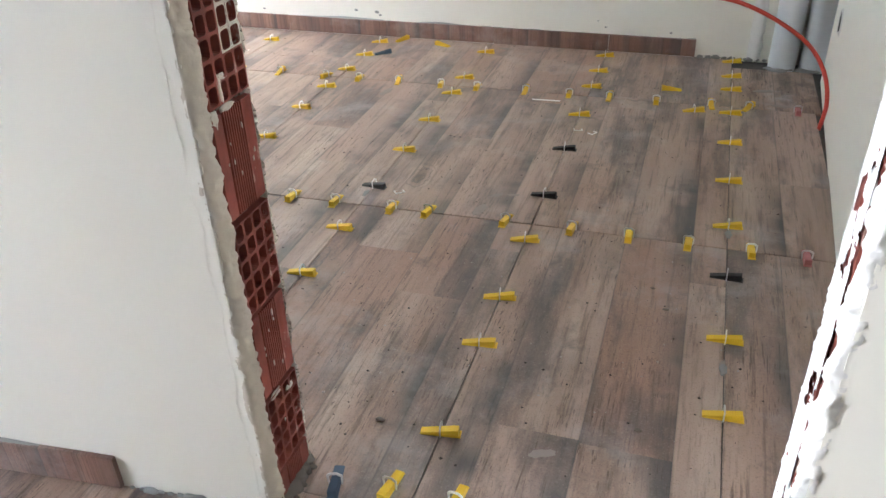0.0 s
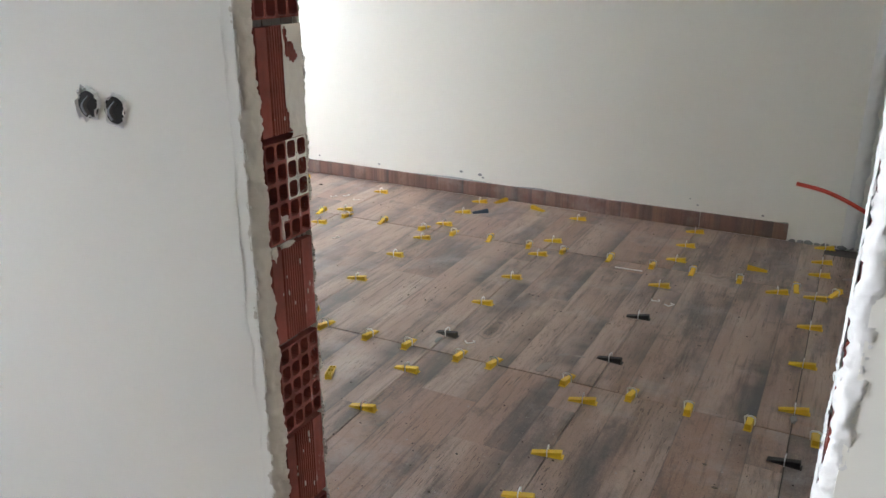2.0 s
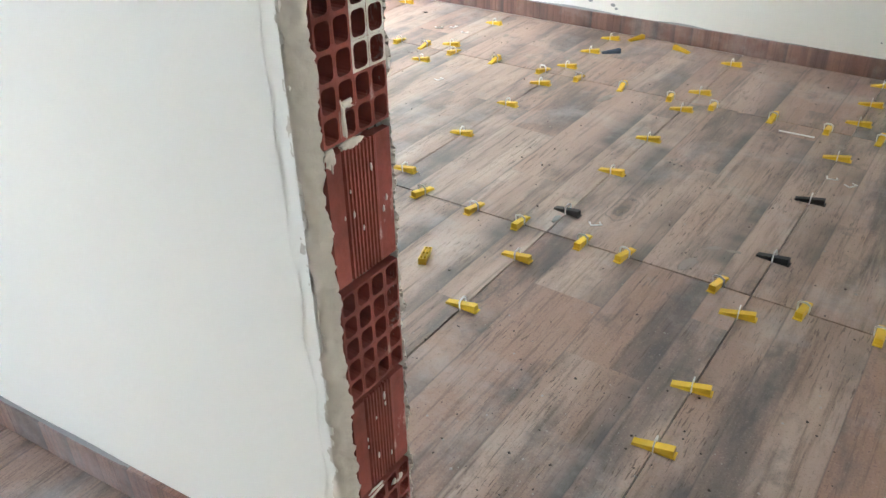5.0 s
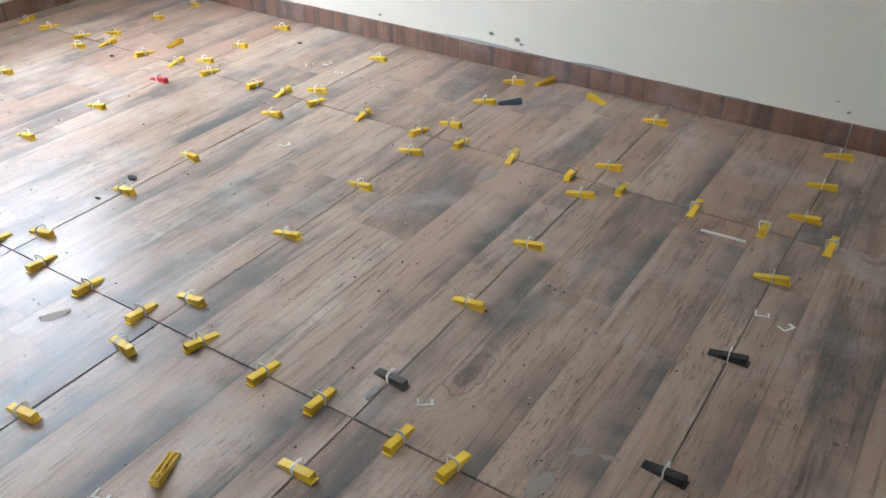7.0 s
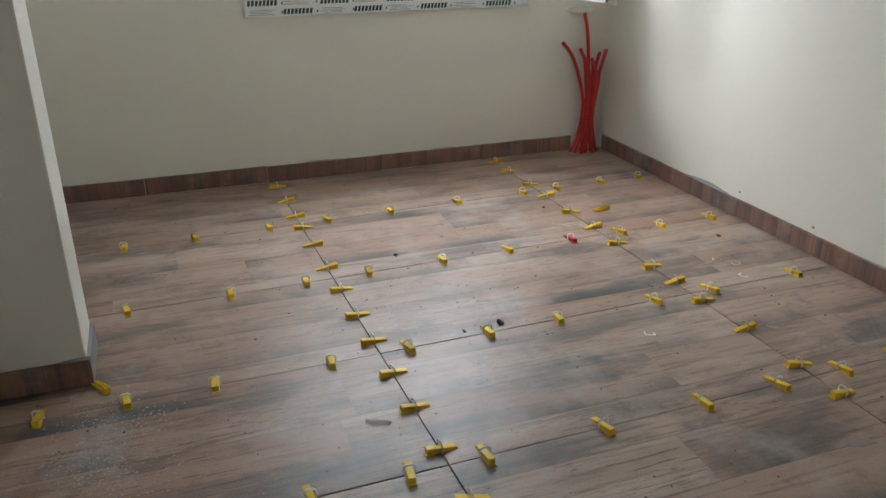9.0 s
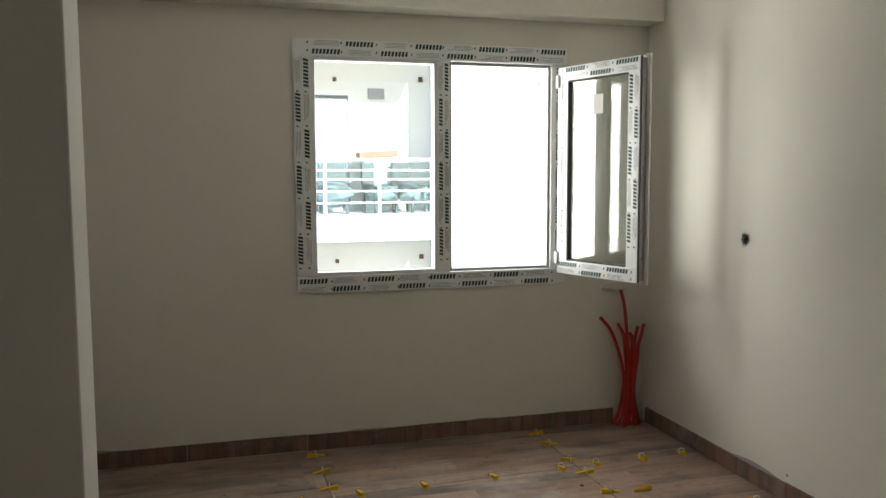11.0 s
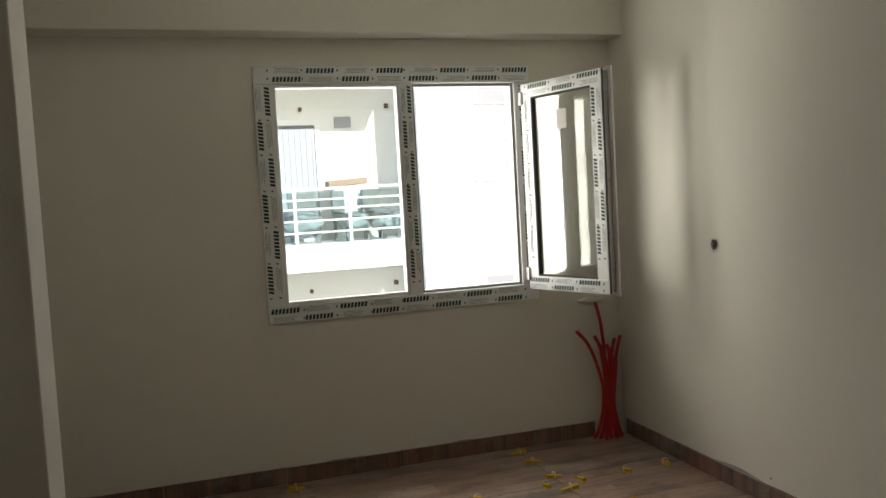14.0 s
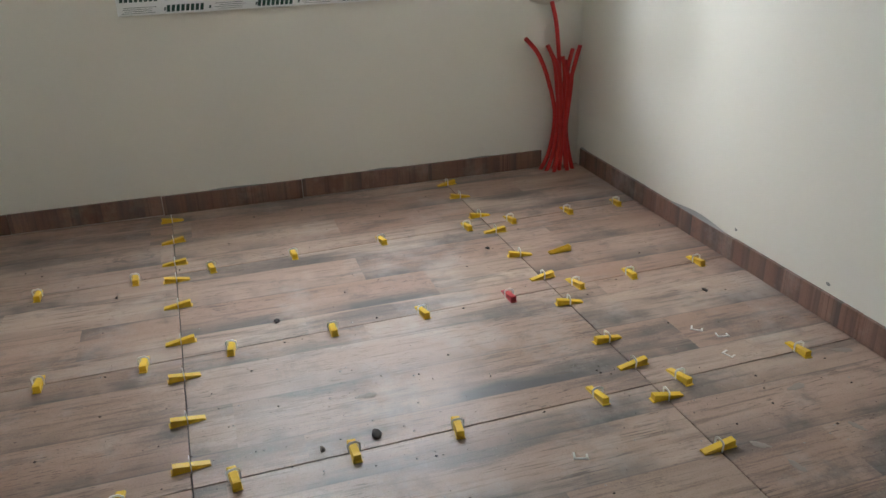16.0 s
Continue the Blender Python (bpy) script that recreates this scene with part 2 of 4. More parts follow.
M_CLIP = _c.mat
M_BLACK = plastic("black_plastic", (0.022, 0.021, 0.022), 0.5, 0.4)
M_DUSTY = plastic("grey_dusty_plastic", (0.13, 0.125, 0.12), 0.8, 0.5, 0.3)
M_BLUE = plastic("dusty_blue_plastic", (0.12, 0.175, 0.25), 0.75, 0.4)
M_REDCLIP = plastic("red_plastic", (0.55, 0.03, 0.045), 0.4)
M_PINK = plastic("faded_pink_plastic", (0.52, 0.20, 0.20), 0.5)
M_CONDUIT = plastic("red_conduit", (0.64, 0.028, 0.026), 0.38, 0.3)
M_ORANGE = plastic("bright_red_conduit", (0.72, 0.075, 0.045), 0.38, 0.2)
M_PIPE = plastic("pale_grey_pvc", (0.70, 0.735, 0.765), 0.35, 0.12)
M_PVC = plastic("white_pvc", (0.82, 0.82, 0.82), 0.3, 0.04)
M_FILM = plastic("protective_film", (0.86, 0.875, 0.865), 0.35, 0.08, 0.1)
M_PRINT = plastic("green_print", (0.012, 0.060, 0.048), 0.5, 0.2)
M_PRINT_GREY = plastic("grey_print", (0.16, 0.20, 0.19), 0.5, 0.2)
M_SEAL = plastic("dark_rubber_seal", (0.06, 0.06, 0.06), 0.7, 0.3)
M_SEAL_GREY = plastic("grey_rubber_seal", (0.34, 0.35, 0.35), 0.6, 0.2)
M_STEEL = plastic("galvanised_steel", (0.45, 0.45, 0.44), 0.35, 0.3, 0.05, 1.0)
M_RAIL = plastic("aluminium_railing", (0.62, 0.64, 0.66), 0.35, 0.1)
M_HOLE_SHADE = plastic("painted_hole_shade", (0.02, 0.018, 0.016), 0.8, 0.5)
M_FOAM = plastic("mounting_foam", (0.74, 0.70, 0.60), 0.9, 0.2, 0.6)
M_GREYPLATE = plastic("grey_plate", (0.30, 0.31, 0.33), 0.4, 0.1)
M_CARD = plastic("brown_cardboard", (0.40, 0.31, 0.23), 0.8, 0.3)
M_LAMP = plastic("dark_brown_metal", (0.12, 0.06, 0.045), 0.5, 0.2)
M_CURTAIN = plastic("pale_curtain", (0.50, 0.54, 0.60), 0.8, 0.25)
M_SHEET = plastic("clear_wrap", (0.48, 0.56, 0.59), 0.2, 0.3, 0.6)
M_CHAIR = plastic("dark_wicker", (0.27, 0.31, 0.32), 0.6, 0.3)
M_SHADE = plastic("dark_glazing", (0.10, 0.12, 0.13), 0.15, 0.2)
M_STONE = plastic("dark_rubble", (0.07, 0.06, 0.055), 0.9, 0.4)
M_GRIT = plastic("pale_rubble", (0.5, 0.47, 0.43), 0.9, 0.3)


def glass_material(name, tint, gloss=0.05):
    n = Nodes(name)
    tr, gl, mx = n.add("BsdfTransparent"), n.add("BsdfGlossy"), n.add("MixShader")
    tr.inputs["Color"].default_value = (*tint, 1)
    gl.inputs["Roughness"].default_value = 0.02
    lw = n.add("LayerWeight")
    lw.inputs["Blend"].default_value = 0.5
    rise = n.math("POWER", lw.outputs["Facing"], 3.0)
    n.link(n.math("ADD", n.math("MULTIPLY", rise, 0.85), gloss), mx.inputs[0]), n.link(tr.outputs[0], mx.inputs[1]), n.link(gl.outputs[0], mx.inputs[2])
    n.link(mx.outputs[0], n.tree.nodes["Material Output"].inputs["Surface"])
    return n.mat


M_GLASS = glass_material("window_glass", (0.96, 0.98, 0.97))
M_BALC_GLASS = glass_material("balcony_glass", (0.80, 0.885, 0.905), 0.02)


# ---- building blocks ----
def mesh_object(name, bm, material, smooth=False):
    me = bpy.data.meshes.new(name)
    bmesh.ops.recalc_face_normals(bm, faces=bm.faces)
    bm.to_mesh(me)
    bm.free()
    me.materials.append(material)
    if smooth:
        me.polygons.foreach_set("use_smooth", [True] * len(me.polygons))
    return new(name, me)


def part(name, bm, material, parent, label="", smooth=False):
    ob = mesh_object(name, bm, material, smooth)
    ob.parent = parent
    if label:
        ob["label"] = label
    return ob


def thing(name, label, category, group="", kind="", at=None):
    ob = new(name)
    ob.empty_display_size = 0.05
    if at is not None:
        ob.matrix_basis = at
    return tagged(ob, label, category, group, kind)


def add_box(bm, lo, hi, m=None):
    vs = [bm.verts.new((x, y, z)) for x in (lo[0], hi[0]) for y in (lo[1], hi[1]) for z in (lo[2], hi[2])]
    if m is not None:
        for v in vs:
            v.co = m @ v.co
    for q in ((0, 1, 3, 2), (4, 6, 7, 5), (0, 4, 5, 1), (2, 3, 7, 6), (0, 2, 6, 4), (1, 5, 7, 3)):
        bm.faces.new([vs[i] for i in q])
    return vs


def box(lo, hi, bevel=0.0, m=None):
    bm = bmesh.new()
    add_box(bm, lo, hi, m)
    if bevel:
        bmesh.ops.bevel(bm, geom=bm.edges[:], offset=bevel, segments=2, affect="EDGES", profile=0.6)
    return bm


def prism(outline, z0, z1, bevel=0.0):
    """A plan outline drawn up from z0 to z1."""
    bm = bmesh.new()
    lo = [bm.verts.new((x, y, z0)) for x, y in outline]
    hi = [bm.verts.new((x, y, z1)) for x, y in outline]
    bm.faces.new(lo), bm.faces.new(hi)
    for i in range(len(lo)):
        j = (i + 1) % len(lo)
        bm.faces.new((lo[i], lo[j], hi[j], hi[i]))
    if bevel:
        bmesh.ops.bevel(bm, geom=bm.edges[:], offset=bevel, segments=2, affect="EDGES", profile=0.6)
    return bm


def tube(points, radius, sides=10, closed=False):
    """A round tube through points, smoothed."""
    pts = [Vector(p) for p in points]
    line = []
    for i in range(len(pts) - 1):
        p0, p1, p2, p3 = pts[max(i - 1, 0)], pts[i], pts[i + 1], pts[min(i + 2, len(pts) - 1)]
        for k in range(6):
            t = k / 6
            line.append(0.5 * (2 * p1 + (p2 - p0) * t + (2 * p0 - 5 * p1 + 4 * p2 - p3) * t * t + (3 * p1 - p0 - 3 * p2 + p3) * t ** 3))
    line.append(pts[-1])
    bm = bmesh.new()
    rings, side = [], None
    for i, p in enumerate(line):
        way = (line[min(i + 1, len(line) - 1)] - line[max(i - 1, 0)]).normalized()
        if side is None:
            side = way.orthogonal().normalized()
        side = (side - way * side.dot(way)).normalized()
        up = way.cross(side)
        rings.append([bm.verts.new(p + radius * (math.cos(a) * side + math.sin(a) * up)) for a in [2 * math.pi * k / sides for k in range(sides)]])
    for a, b in zip(rings, rings[1:]):
        for k in range(sides):
            j = (k + 1) % sides
            bm.faces.new((a[k], a[j], b[j], b[k]))
    # a hollow mouth at the free end
    last = rings[-1]
    way = (line[-1] - line[-2]).normalized()
    inner = [bm.verts.new(line[-1] + (v.co - line[-1]) * 0.72) for v in last]
    deep = [bm.verts.new(v.co - way * radius * 2) for v in inner]
    for k in range(sides):
        j = (k + 1) % sides
        bm.faces.new((last[k], last[j], inner[j], inner[k]))
        bm.faces.new((inner[k], inner[j], deep[j], deep[k]))
    bm.faces.new(deep)
    bm.faces.new(rings[0])
    return bm


def lump(radius, seed, squash=(1, 1, 1), detail=2):
    bm = bmesh.new()
    bmesh.ops.create_icosphere(bm, subdivisions=detail, radius=1.0)
    for v in bm.verts:
        k = 1 + 0.45 * noise.noise(v.co * 1.7 + Vector((seed * 3.1, seed, 0)))
        v.co = Vector((v.co.x * squash[0], v.co.y * squash[1], v.co.z * squash[2])) * radius * k
    return bm


def structure(name, bm, material, label):
    return tagged(mesh_object(name, bm, material), label, name.split("_")[0], kind="structure")


# ---- the plan ----
CEIL = 2.485
TOP = 2.72                        # walls and beams run up past the ceilings
NORTH = 1.85                      # face of the long wall
WEST = -4.25                      # face of the window wall
JAMB_L, JAMB_R = -0.842, 0.05    # the broken-out doorway
X_JOINTS = [0.002, -0.599, -1.196, -1.792, -2.392, -3.002, -3.621]
Y_JOINTS = [-2.40, -1.205]


def cross_1(x):   # cross joints, a little out of square
    return 0.008 + 0.0235 * min(0.0, x + 0.5)


def cross_2(x):
    return 1.192 + 0.012 * (x + 0.2)


HALL_SHIFT = 0.031   # the hall's long joints lie a little to the east of the room's
SKEW = [0.0, -0.002, -0.004, -0.010, -0.018, -0.028, -0.038]


def joint_x(i, y):   # long joints, fanning slightly towards the window
    return X_JOINTS[i] + SKEW[i] * (y - 0.5)


def inner_y(x):   # room face of the doorway wall
    return -1.12 + 0.062 * (x + 0.85) if x < -0.4 else -1.19


def hall_y(x):    # hall face of the doorway wall
    return -1.264 + 0.092 * (x + 0.85) if x < -0.4 else -1.305


def east_x(y):    # face of the short wall beside the doorway
    return 0.305 + 0.05 * y


# bed under the tiles
structure("ground", prism([(-4.6, -5.3), (1.6, -5.3), (1.6, 2.2), (-4.6, 2.2)], -0.22, -0.009), M_SCREED, "dark grey cement bed under the floor tiles")
floor = tagged(new("floor"), "floor of large wood-look porcelain tiles with open joints", "floor", kind="structure")

structure("wall_north", prism([(WEST - 0.25, NORTH), (0.9, NORTH), (0.9, NORTH + 0.2), (WEST - 0.25, NORTH + 0.2)], -0.1, TOP), M_WALL, "long cream painted plaster wall above wood-look skirting")

# window wall with its opening
WY0, WY1, WZ0, WZ1 = -0.11, 1.31, 0.865, 2.09
bm = bmesh.new()
add_box(bm, (WEST - 0.22, -1.6, -0.1), (WEST, WY0, TOP))
add_box(bm, (WEST - 0.22, WY1, -0.1), (WEST, NORTH, TOP))
add_box(bm, (WEST - 0.22, WY0, -0.1), (WEST, WY1, WZ0))
add_box(bm, (WEST - 0.22, WY0, WZ1), (WEST, WY1, TOP))
structure("wall_west", bm, M_WALL, "cream painted plaster wall around the new window")

# doorway wall, left of the opening (core stops short of the torn end)
structure("wall_south", prism([(-4.48, inner_y(-4.48)), (-1.022, inner_y(-1.022)), (-1.022, hall_y(-1.022)), (-4.48, hall_y(-4.48))], -0.1, TOP), M_WALL, "cream painted partition wall broken open for a doorway")
structure("wall_south_east", prism([(0.23, inner_y(0.1)), (1.5, inner_y(1.4)), (1.5, hall_y(1.4)), (0.23, hall_y(0.1))], -0.1, CEIL), M_WALL, "cream painted partition wall on the hinge side of the doorway")
structure("wall_lintel", prism([(-1.022, inner_y(-1.022)), (0.23, inner_y(0.1)), (0.23, hall_y(0.1)), (-1.022, hall_y(-1.022))], 2.12, CEIL), M_WALL, "cream painted plaster over the doorway")
structure("wall_east", prism([(east_x(-1.12), -1.12), (east_x(1.62), 1.62), (0.47, 1.64), (0.47, NORTH), (0.9, NORTH), (0.9, -1.12)], -0.1, CEIL), M_WALL, "short cream painted wall beside the doorway")

# pier and beams
structure("pillar", box((-2.75, inner_y(-2.6) - 0.02, -0.05), (-2.515, -0.9, TOP), 0.006), M_WALL, "cream painted pier under the ceiling beam")
structure("beam_middle", box((-2.752, -0.898, 2.222), (-2.513, NORTH, TOP), 0.005), M_WALL, "cream painted ceiling beam from the pier to the wall")
structure("beam_window", box((WEST - 0.05, -1.4, 2.27), (-4.09, NORTH, TOP), 0.006), M_WALL, "cream painted beam above the window")
bm = bmesh.new()
add_box(bm, (-2.62, -1.3, CEIL), (1.6, 2.1, CEIL + 0.25))
add_box(bm, (-2.62, -5.2, CEIL), (1.6, -1.3, CEIL + 0.25))
add_box(bm, (-4.5, -1.6, TOP - 0.06), (-2.62, 2.1, TOP + 0.02))
structure("ceiling", bm, M_CEIL, "plain white painted ceiling")

# the hall round the start of the walk
bm = bmesh.new()
for y0, y1, z0, z1 in ((-5.2, -2.62, -0.1, CEIL), (-2.0, hall_y(-2.5), -0.1, CEIL), (-2.62, -2.0, -0.1, 0.0), (-2.62, -2.0, 1.9, CEIL)):
    add_box(bm, (-2.62, y0, z0), (-2.47, y1, z1))
structure("wall_hall_west", bm, M_WALL, "plain cream hall wall with an open balcony doorway")
structure("wall_hall_east", prism([(1.25, -5.2), (1.45, -5.2), (1.45, hall_y(1.4)), (1.25, hall_y(1.25))], -0.1, CEIL), M_WALL, "plain cream hall wall")
bm = box((-2.62, -5.2, -0.1), (1.45, -5.0, CEIL))
structure("wall_hall_south", bm, M_WALL, "plain cream hall wall")


# ---- torn door jambs ----
def rough_strip(path, z0, z1, step, depth, seed, patch=None):
    """An upright band that follows a plan path, its surface torn and lumpy."""
    bm = bmesh.new()
    rows = []
    nz = int((z1 - z0) / step)
    pts = []
    for (ax, ay), (bx, by) in zip(path, path[1:]):
        k = max(1, int(math.hypot(bx - ax, by - ay) / step))
        pts += [(ax + (bx - ax) * i / k, ay + (by - ay) * i / k) for i in range(k)]
    pts.append(path[-1])
    for iz in range(nz + 1):
        z = z0 + (z1 - z0) * iz / nz
        row = []
        for j, (x, y) in enumerate(pts):
            p = Vector((x, y, z))
            q = Vector((p.x * 40, p.y * 40, p.z * 22))
            a = noise.noise(q + Vector((seed, 0, 0))) * 0.75 + noise.noise(q * 2.7 + Vector((0, seed, 0))) * 0.42 + noise.noise(q * 6.5) * 0.38
            b = noise.noise(q + Vector((0, 5, seed))) * 0.75 + noise.noise(q * 2.9 + Vector((9, 0, seed))) * 0.42 + noise.noise(q * 7.1) * 0.38
            fade = 0.25 if j in (0, len(pts) - 1) else 1.0
            row.append(bm.verts.new(p + Vector((a * depth * fade, b * depth * fade, 0))))
        rows.append(row)
    for a, b in zip(rows, rows[1:]):
        for j in range(len(pts) - 1):
            p = a[j].co
            if patch is None or noise.noise(Vector((p.x * 20, p.y * 30, p.z * 14 + seed))) + 0.5 * noise.noise(p * 70) > patch:
                bm.faces.new((a[j], a[j + 1], b[j + 1], b[j]))
    bmesh.ops.delete(bm, geom=[v for v in bm.verts if not v.link_faces], context="VERTS")
    return bm


BW, BH = 0.114, 0.1775


def ridged_brick():
    """End of a hollow brick laid flat: a flank with upright ridges. Front at x = 0, facing +x."""
    bm = bmesh.new()
    prof = [(-BW / 2, -0.165), (-BW / 2, 0.0), (-BW / 2 + 0.026, 0.0)]
    n = 9
    for i in range(n):
        y = -BW / 2 + 0.028 + i * (BW - 0.056) / n
        w = (BW - 0.056) / n
        prof += [(y, -0.004), (y + w * 0.35, -0.004), (y + w * 0.45, 0.0005), (y + w * 0.9, 0.0005)]
    prof += [(BW / 2 - 0.026, 0.0), (BW / 2, 0.0), (BW / 2, -0.165)]
    lo = [bm.verts.new((x, y, 0)) for y, x in prof]
    hi = [bm.verts.new((x, y, BH)) for y, x in prof]
    for i in range(len(prof)):
        j = (i + 1) % len(prof)
        bm.faces.new((lo[i], lo[j], hi[j], hi[i]))
    bm.faces.new(lo), bm.faces.new(hi)
    return bm


def hollow_brick(cols=4, rows=5, plastered=False):
    """End of a hollow brick: rounded cells between thin webs."""
    bm = bmesh.new()
    cw, ch = BW / cols, BH / rows
    t, r = 0.0029, 0.0055
    for i in range(cols):
        for j in range(rows):
            cx, cz = -BW / 2 + cw * (i + 0.5), ch * (j + 0.5)
            hw, hh = cw / 2, ch / 2
            iw, ih = hw - t, hh - t
            ring, out = [], []
            for sx, sz, a0 in ((1, 1, 0), (-1, 1, 90), (-1, -1, 180), (1, -1, 270)):
                for k in range(3):
                    a = radians(a0 + 45 * k)
                    px, pz = sx * (iw - r) + r * math.cos(a), sz * (ih - r) + r * math.sin(a)
                    ring.append((px, pz))
                    ox = sx * hw if k != (2 if a0 in (0, 180) else 0) else px
                    oz = sz * hh if k != (0 if a0 in (0, 180) else 2) else pz
                    out.append((ox, oz))
            jig = 0.0012 * noise.noise(Vector((i * 1.7, j * 2.3, 4)))
            o = [bm.verts.new((jig, cx + x, cz + z)) for x, z in out]
            f = [bm.verts.new((0.0, cx + x, cz + z)) for x, z in ring]
            b = [bm.verts.new((-0.16, cx + x, cz + z)) for x, z in ring]
            m = len(ring)
            for k in range(m):
                q = (k + 1) % m
                web = bm.faces.new((o[k], o[q], f[q], f[k]))
                if plastered and i + noise.noise(Vector((k, j, i))) * 1.2 >= 1.8 and j >= 2:
                    web.material_index = 1
                bm.faces.new((f[k], f[q], b[q], b[k]))
            bm.faces.new(b)
    # outer skin
    y0, y1 = -BW / 2, BW / 2
    for quad in (((y0, 0), (y1, 0)), ((y1, 0), (y1, BH)), ((y1, BH), (y0, BH)), ((y0, BH), (y0, 0))):
        (ya, za), (yb, zb) = quad
        bm.faces.new([bm.verts.new(c) for c in ((0, ya, za), (0, yb, zb), (-0.165, yb, zb), (-0.165, ya, za))])
    return bm


def jamb(name, x_face, facing, label, seed, courses, plaster, cover):
    """The broken end of the partition: bricks course by course with torn plaster at both faces."""
    base = thing(name, label, "door jamb", kind="structure")
    yc = -1.184 if facing > 0 else -1.246
    thin = 1.0 if facing > 0 else 0.72
    meshes = {}
    for kind, z in courses:
        if kind not in meshes or (kind == "hollow" and facing > 0 and 0.8 < z < 0.9):
            ob = mesh_object("brick", ridged_brick() if kind == "ridged" else hollow_brick(plastered=z > 0.8), M_BRICK)
            ob.data.materials.append(M_ROUGH)
            meshes.setdefault(kind, ob)
        else:
            ob = new("brick", meshes[kind].data)
        ob.parent = base
        ob.matrix_basis = pose(x_face + 0.004 * noise.noise(Vector((z * 9, seed, 0))), yc, z, 0, 0, 0 if facing > 0 else 180) @ Matrix.Diagonal((1, thin, 1, 1))
    # mortar between the courses
    bm = bmesh.new()
    for kind, z in courses:
        zz = z + BH
        if facing > 0 and 1.0 < zz < 1.06:
            continue
        for k in range(10):
            y = yc + thin * (BW * k / 10 - BW / 2)
            d = -0.014 + 0.006 * noise.noise(Vector((y * 40, zz * 30, seed)))
            add_box(bm, (min(x_face - facing * 0.06, x_face + facing * d), y, zz - 0.001 - abs(d) * 0.4), (max(x_face - facing * 0.06, x_face + facing * d), y + thin * BW / 10, zz + 0.0118))
    part("mortar", bm, M_MORTAR, base, "grey mortar joints")
    back = x_face - facing * 0.18
    ya, yb = yc - BW * thin / 2 + 0.002, yc + BW * thin / 2 - 0.002
    hy, iy = hall_y(back), inner_y(back)
    lip = x_face - facing * 0.017
    for y_out, y_in in ((hall_y(lip), ya - 0.003), (inner_y(lip), yb + 0.003)):
        y_far = hall_y(back) if y_out < y_in else inner_y(back)
        part("plaster_skin", prism([(lip, y_out), (back, y_far), (back, y_in), (lip, y_in)], 0.0, 2.12), M_WALL, base, "painted plaster")
    part("torn_plaster", rough_strip([(x_face - facing * 0.012, ya + 0.002), (x_face + facing * 0.001, ya - 0.005), (x_face - facing * 0.004, (ya + hall_y(x_face)) / 2), (x_face - facing * 0.005, hall_y(x_face) + 0.005), (x_face - facing * 0.013, hall_y(lip) - 0.001), (lip - facing * 0.007, hall_y(lip) - 0.001), (lip - facing * 0.014, hall_y(lip) + 0.003)], 0.0, 2.12, 0.0045, 0.009, seed), plaster, base, "ragged broken plaster edge", True)
    part("torn_plaster", rough_strip([(x_face - facing * 0.010, yb + 0.003), (x_face + facing * 0.001, yb + 0.006), (x_face - facing * 0.008, inner_y(x_face) - 0.006), (x_face - facing * 0.013, inner_y(lip) + 0.001), (lip - facing * 0.012, inner_y(lip) - 0.0035)], 0.0, 2.12, 0.0045, 0.008, seed + 7), plaster, base, "ragged broken plaster edge", True)
    if facing < 0:
        part("plaster_film", rough_strip([(x_face + facing * 0.0035, ya), (x_face + facing * 0.0035, yb)], 0.0, 2.1, 0.0035, 0.004, seed + 3, -0.34), M_WHITE_PLASTER, base, "plaster left on the bricks", True)
    if facing > 0:
        # a lap of filler trowelled over the paint beside the break, with a raised outer ridge
        bm = bmesh.new()
        rows = []
        for i in range(301):
            z = 2.1 * i / 300
            w = 0.024 + 0.010 * noise.noise(Vector((z * 3.1, seed, 1))) + 0.008 * noise.noise(Vector((z * 13, seed, 2))) + 0.003 * noise.noise(Vector((z * 47, seed, 3)))
            ridge = 0.0022 + 0.0022 * noise.noise(Vector((z * 9, seed, 4)))
            row = []
            for k, t in ((0.0, 0.0030), (0.3, 0.0016 + 0.001 * noise.noise(Vector((z * 30, 7, seed)))), (0.62, 0.0013 + 0.0008 * noise.noise(Vector((z * 24, 9, seed)))), (0.86, 0.0012), (0.94, max(0.0014, ridge)), (1.0, -0.001)):
                x = lip - 0.002 - w * k
                row.append(bm.verts.new((x, hall_y(x) - t, z)))
            rows.append(row)
        for r0, r1 in zip(rows, rows[1:]):
            for k in range(5):
                bm.faces.new((r0[k], r0[k + 1], r1[k + 1], r1[k]))
        part("filler_lap", bm, M_LAP, base, "thin pale filler smeared over the paint", True)
        # plaster still over half of one brick and over the webs of the next
        part("plaster_film", rough_strip([(x_face + 0.004, yc + 0.004), (x_face + 0.004, yb)], 1.026, 1.215, 0.0035, 0.003, seed + 5, -0.42), M_ROUGH, base, "plaster left on the bricks", True)
    # core behind the bricks
    part("core", box((min(back, x_face - facing * 0.167), hy + 0.012, 0), (max(back, x_face - facing * 0.167), iy - 0.012, 2.12)), M_ROUGH, base)
    # plaster splashed over the bricks, and small flecks of it
    rng_f = random.Random(int(seed * 10))
    for i in range(34 if facing > 0 else 10):
        r = rng_f.uniform(0.0014, 0.0040)
        b = lump(r, seed + i * 2.1, (0.35, 0.7, rng_f.uniform(1.0, 2.8)), 2)
        course = rng_f.choice([z for kind, z in courses if kind == "ridged" and z > -0.05])
        bmesh.ops.translate(b, verts=b.verts, vec=(x_face + facing * 0.0005, yc + thin * rng_f.uniform(-0.05, 0.05), course + rng_f.uniform(0.015, 0.165)))
        part("plaster_fleck", b, plaster, base, "", True)
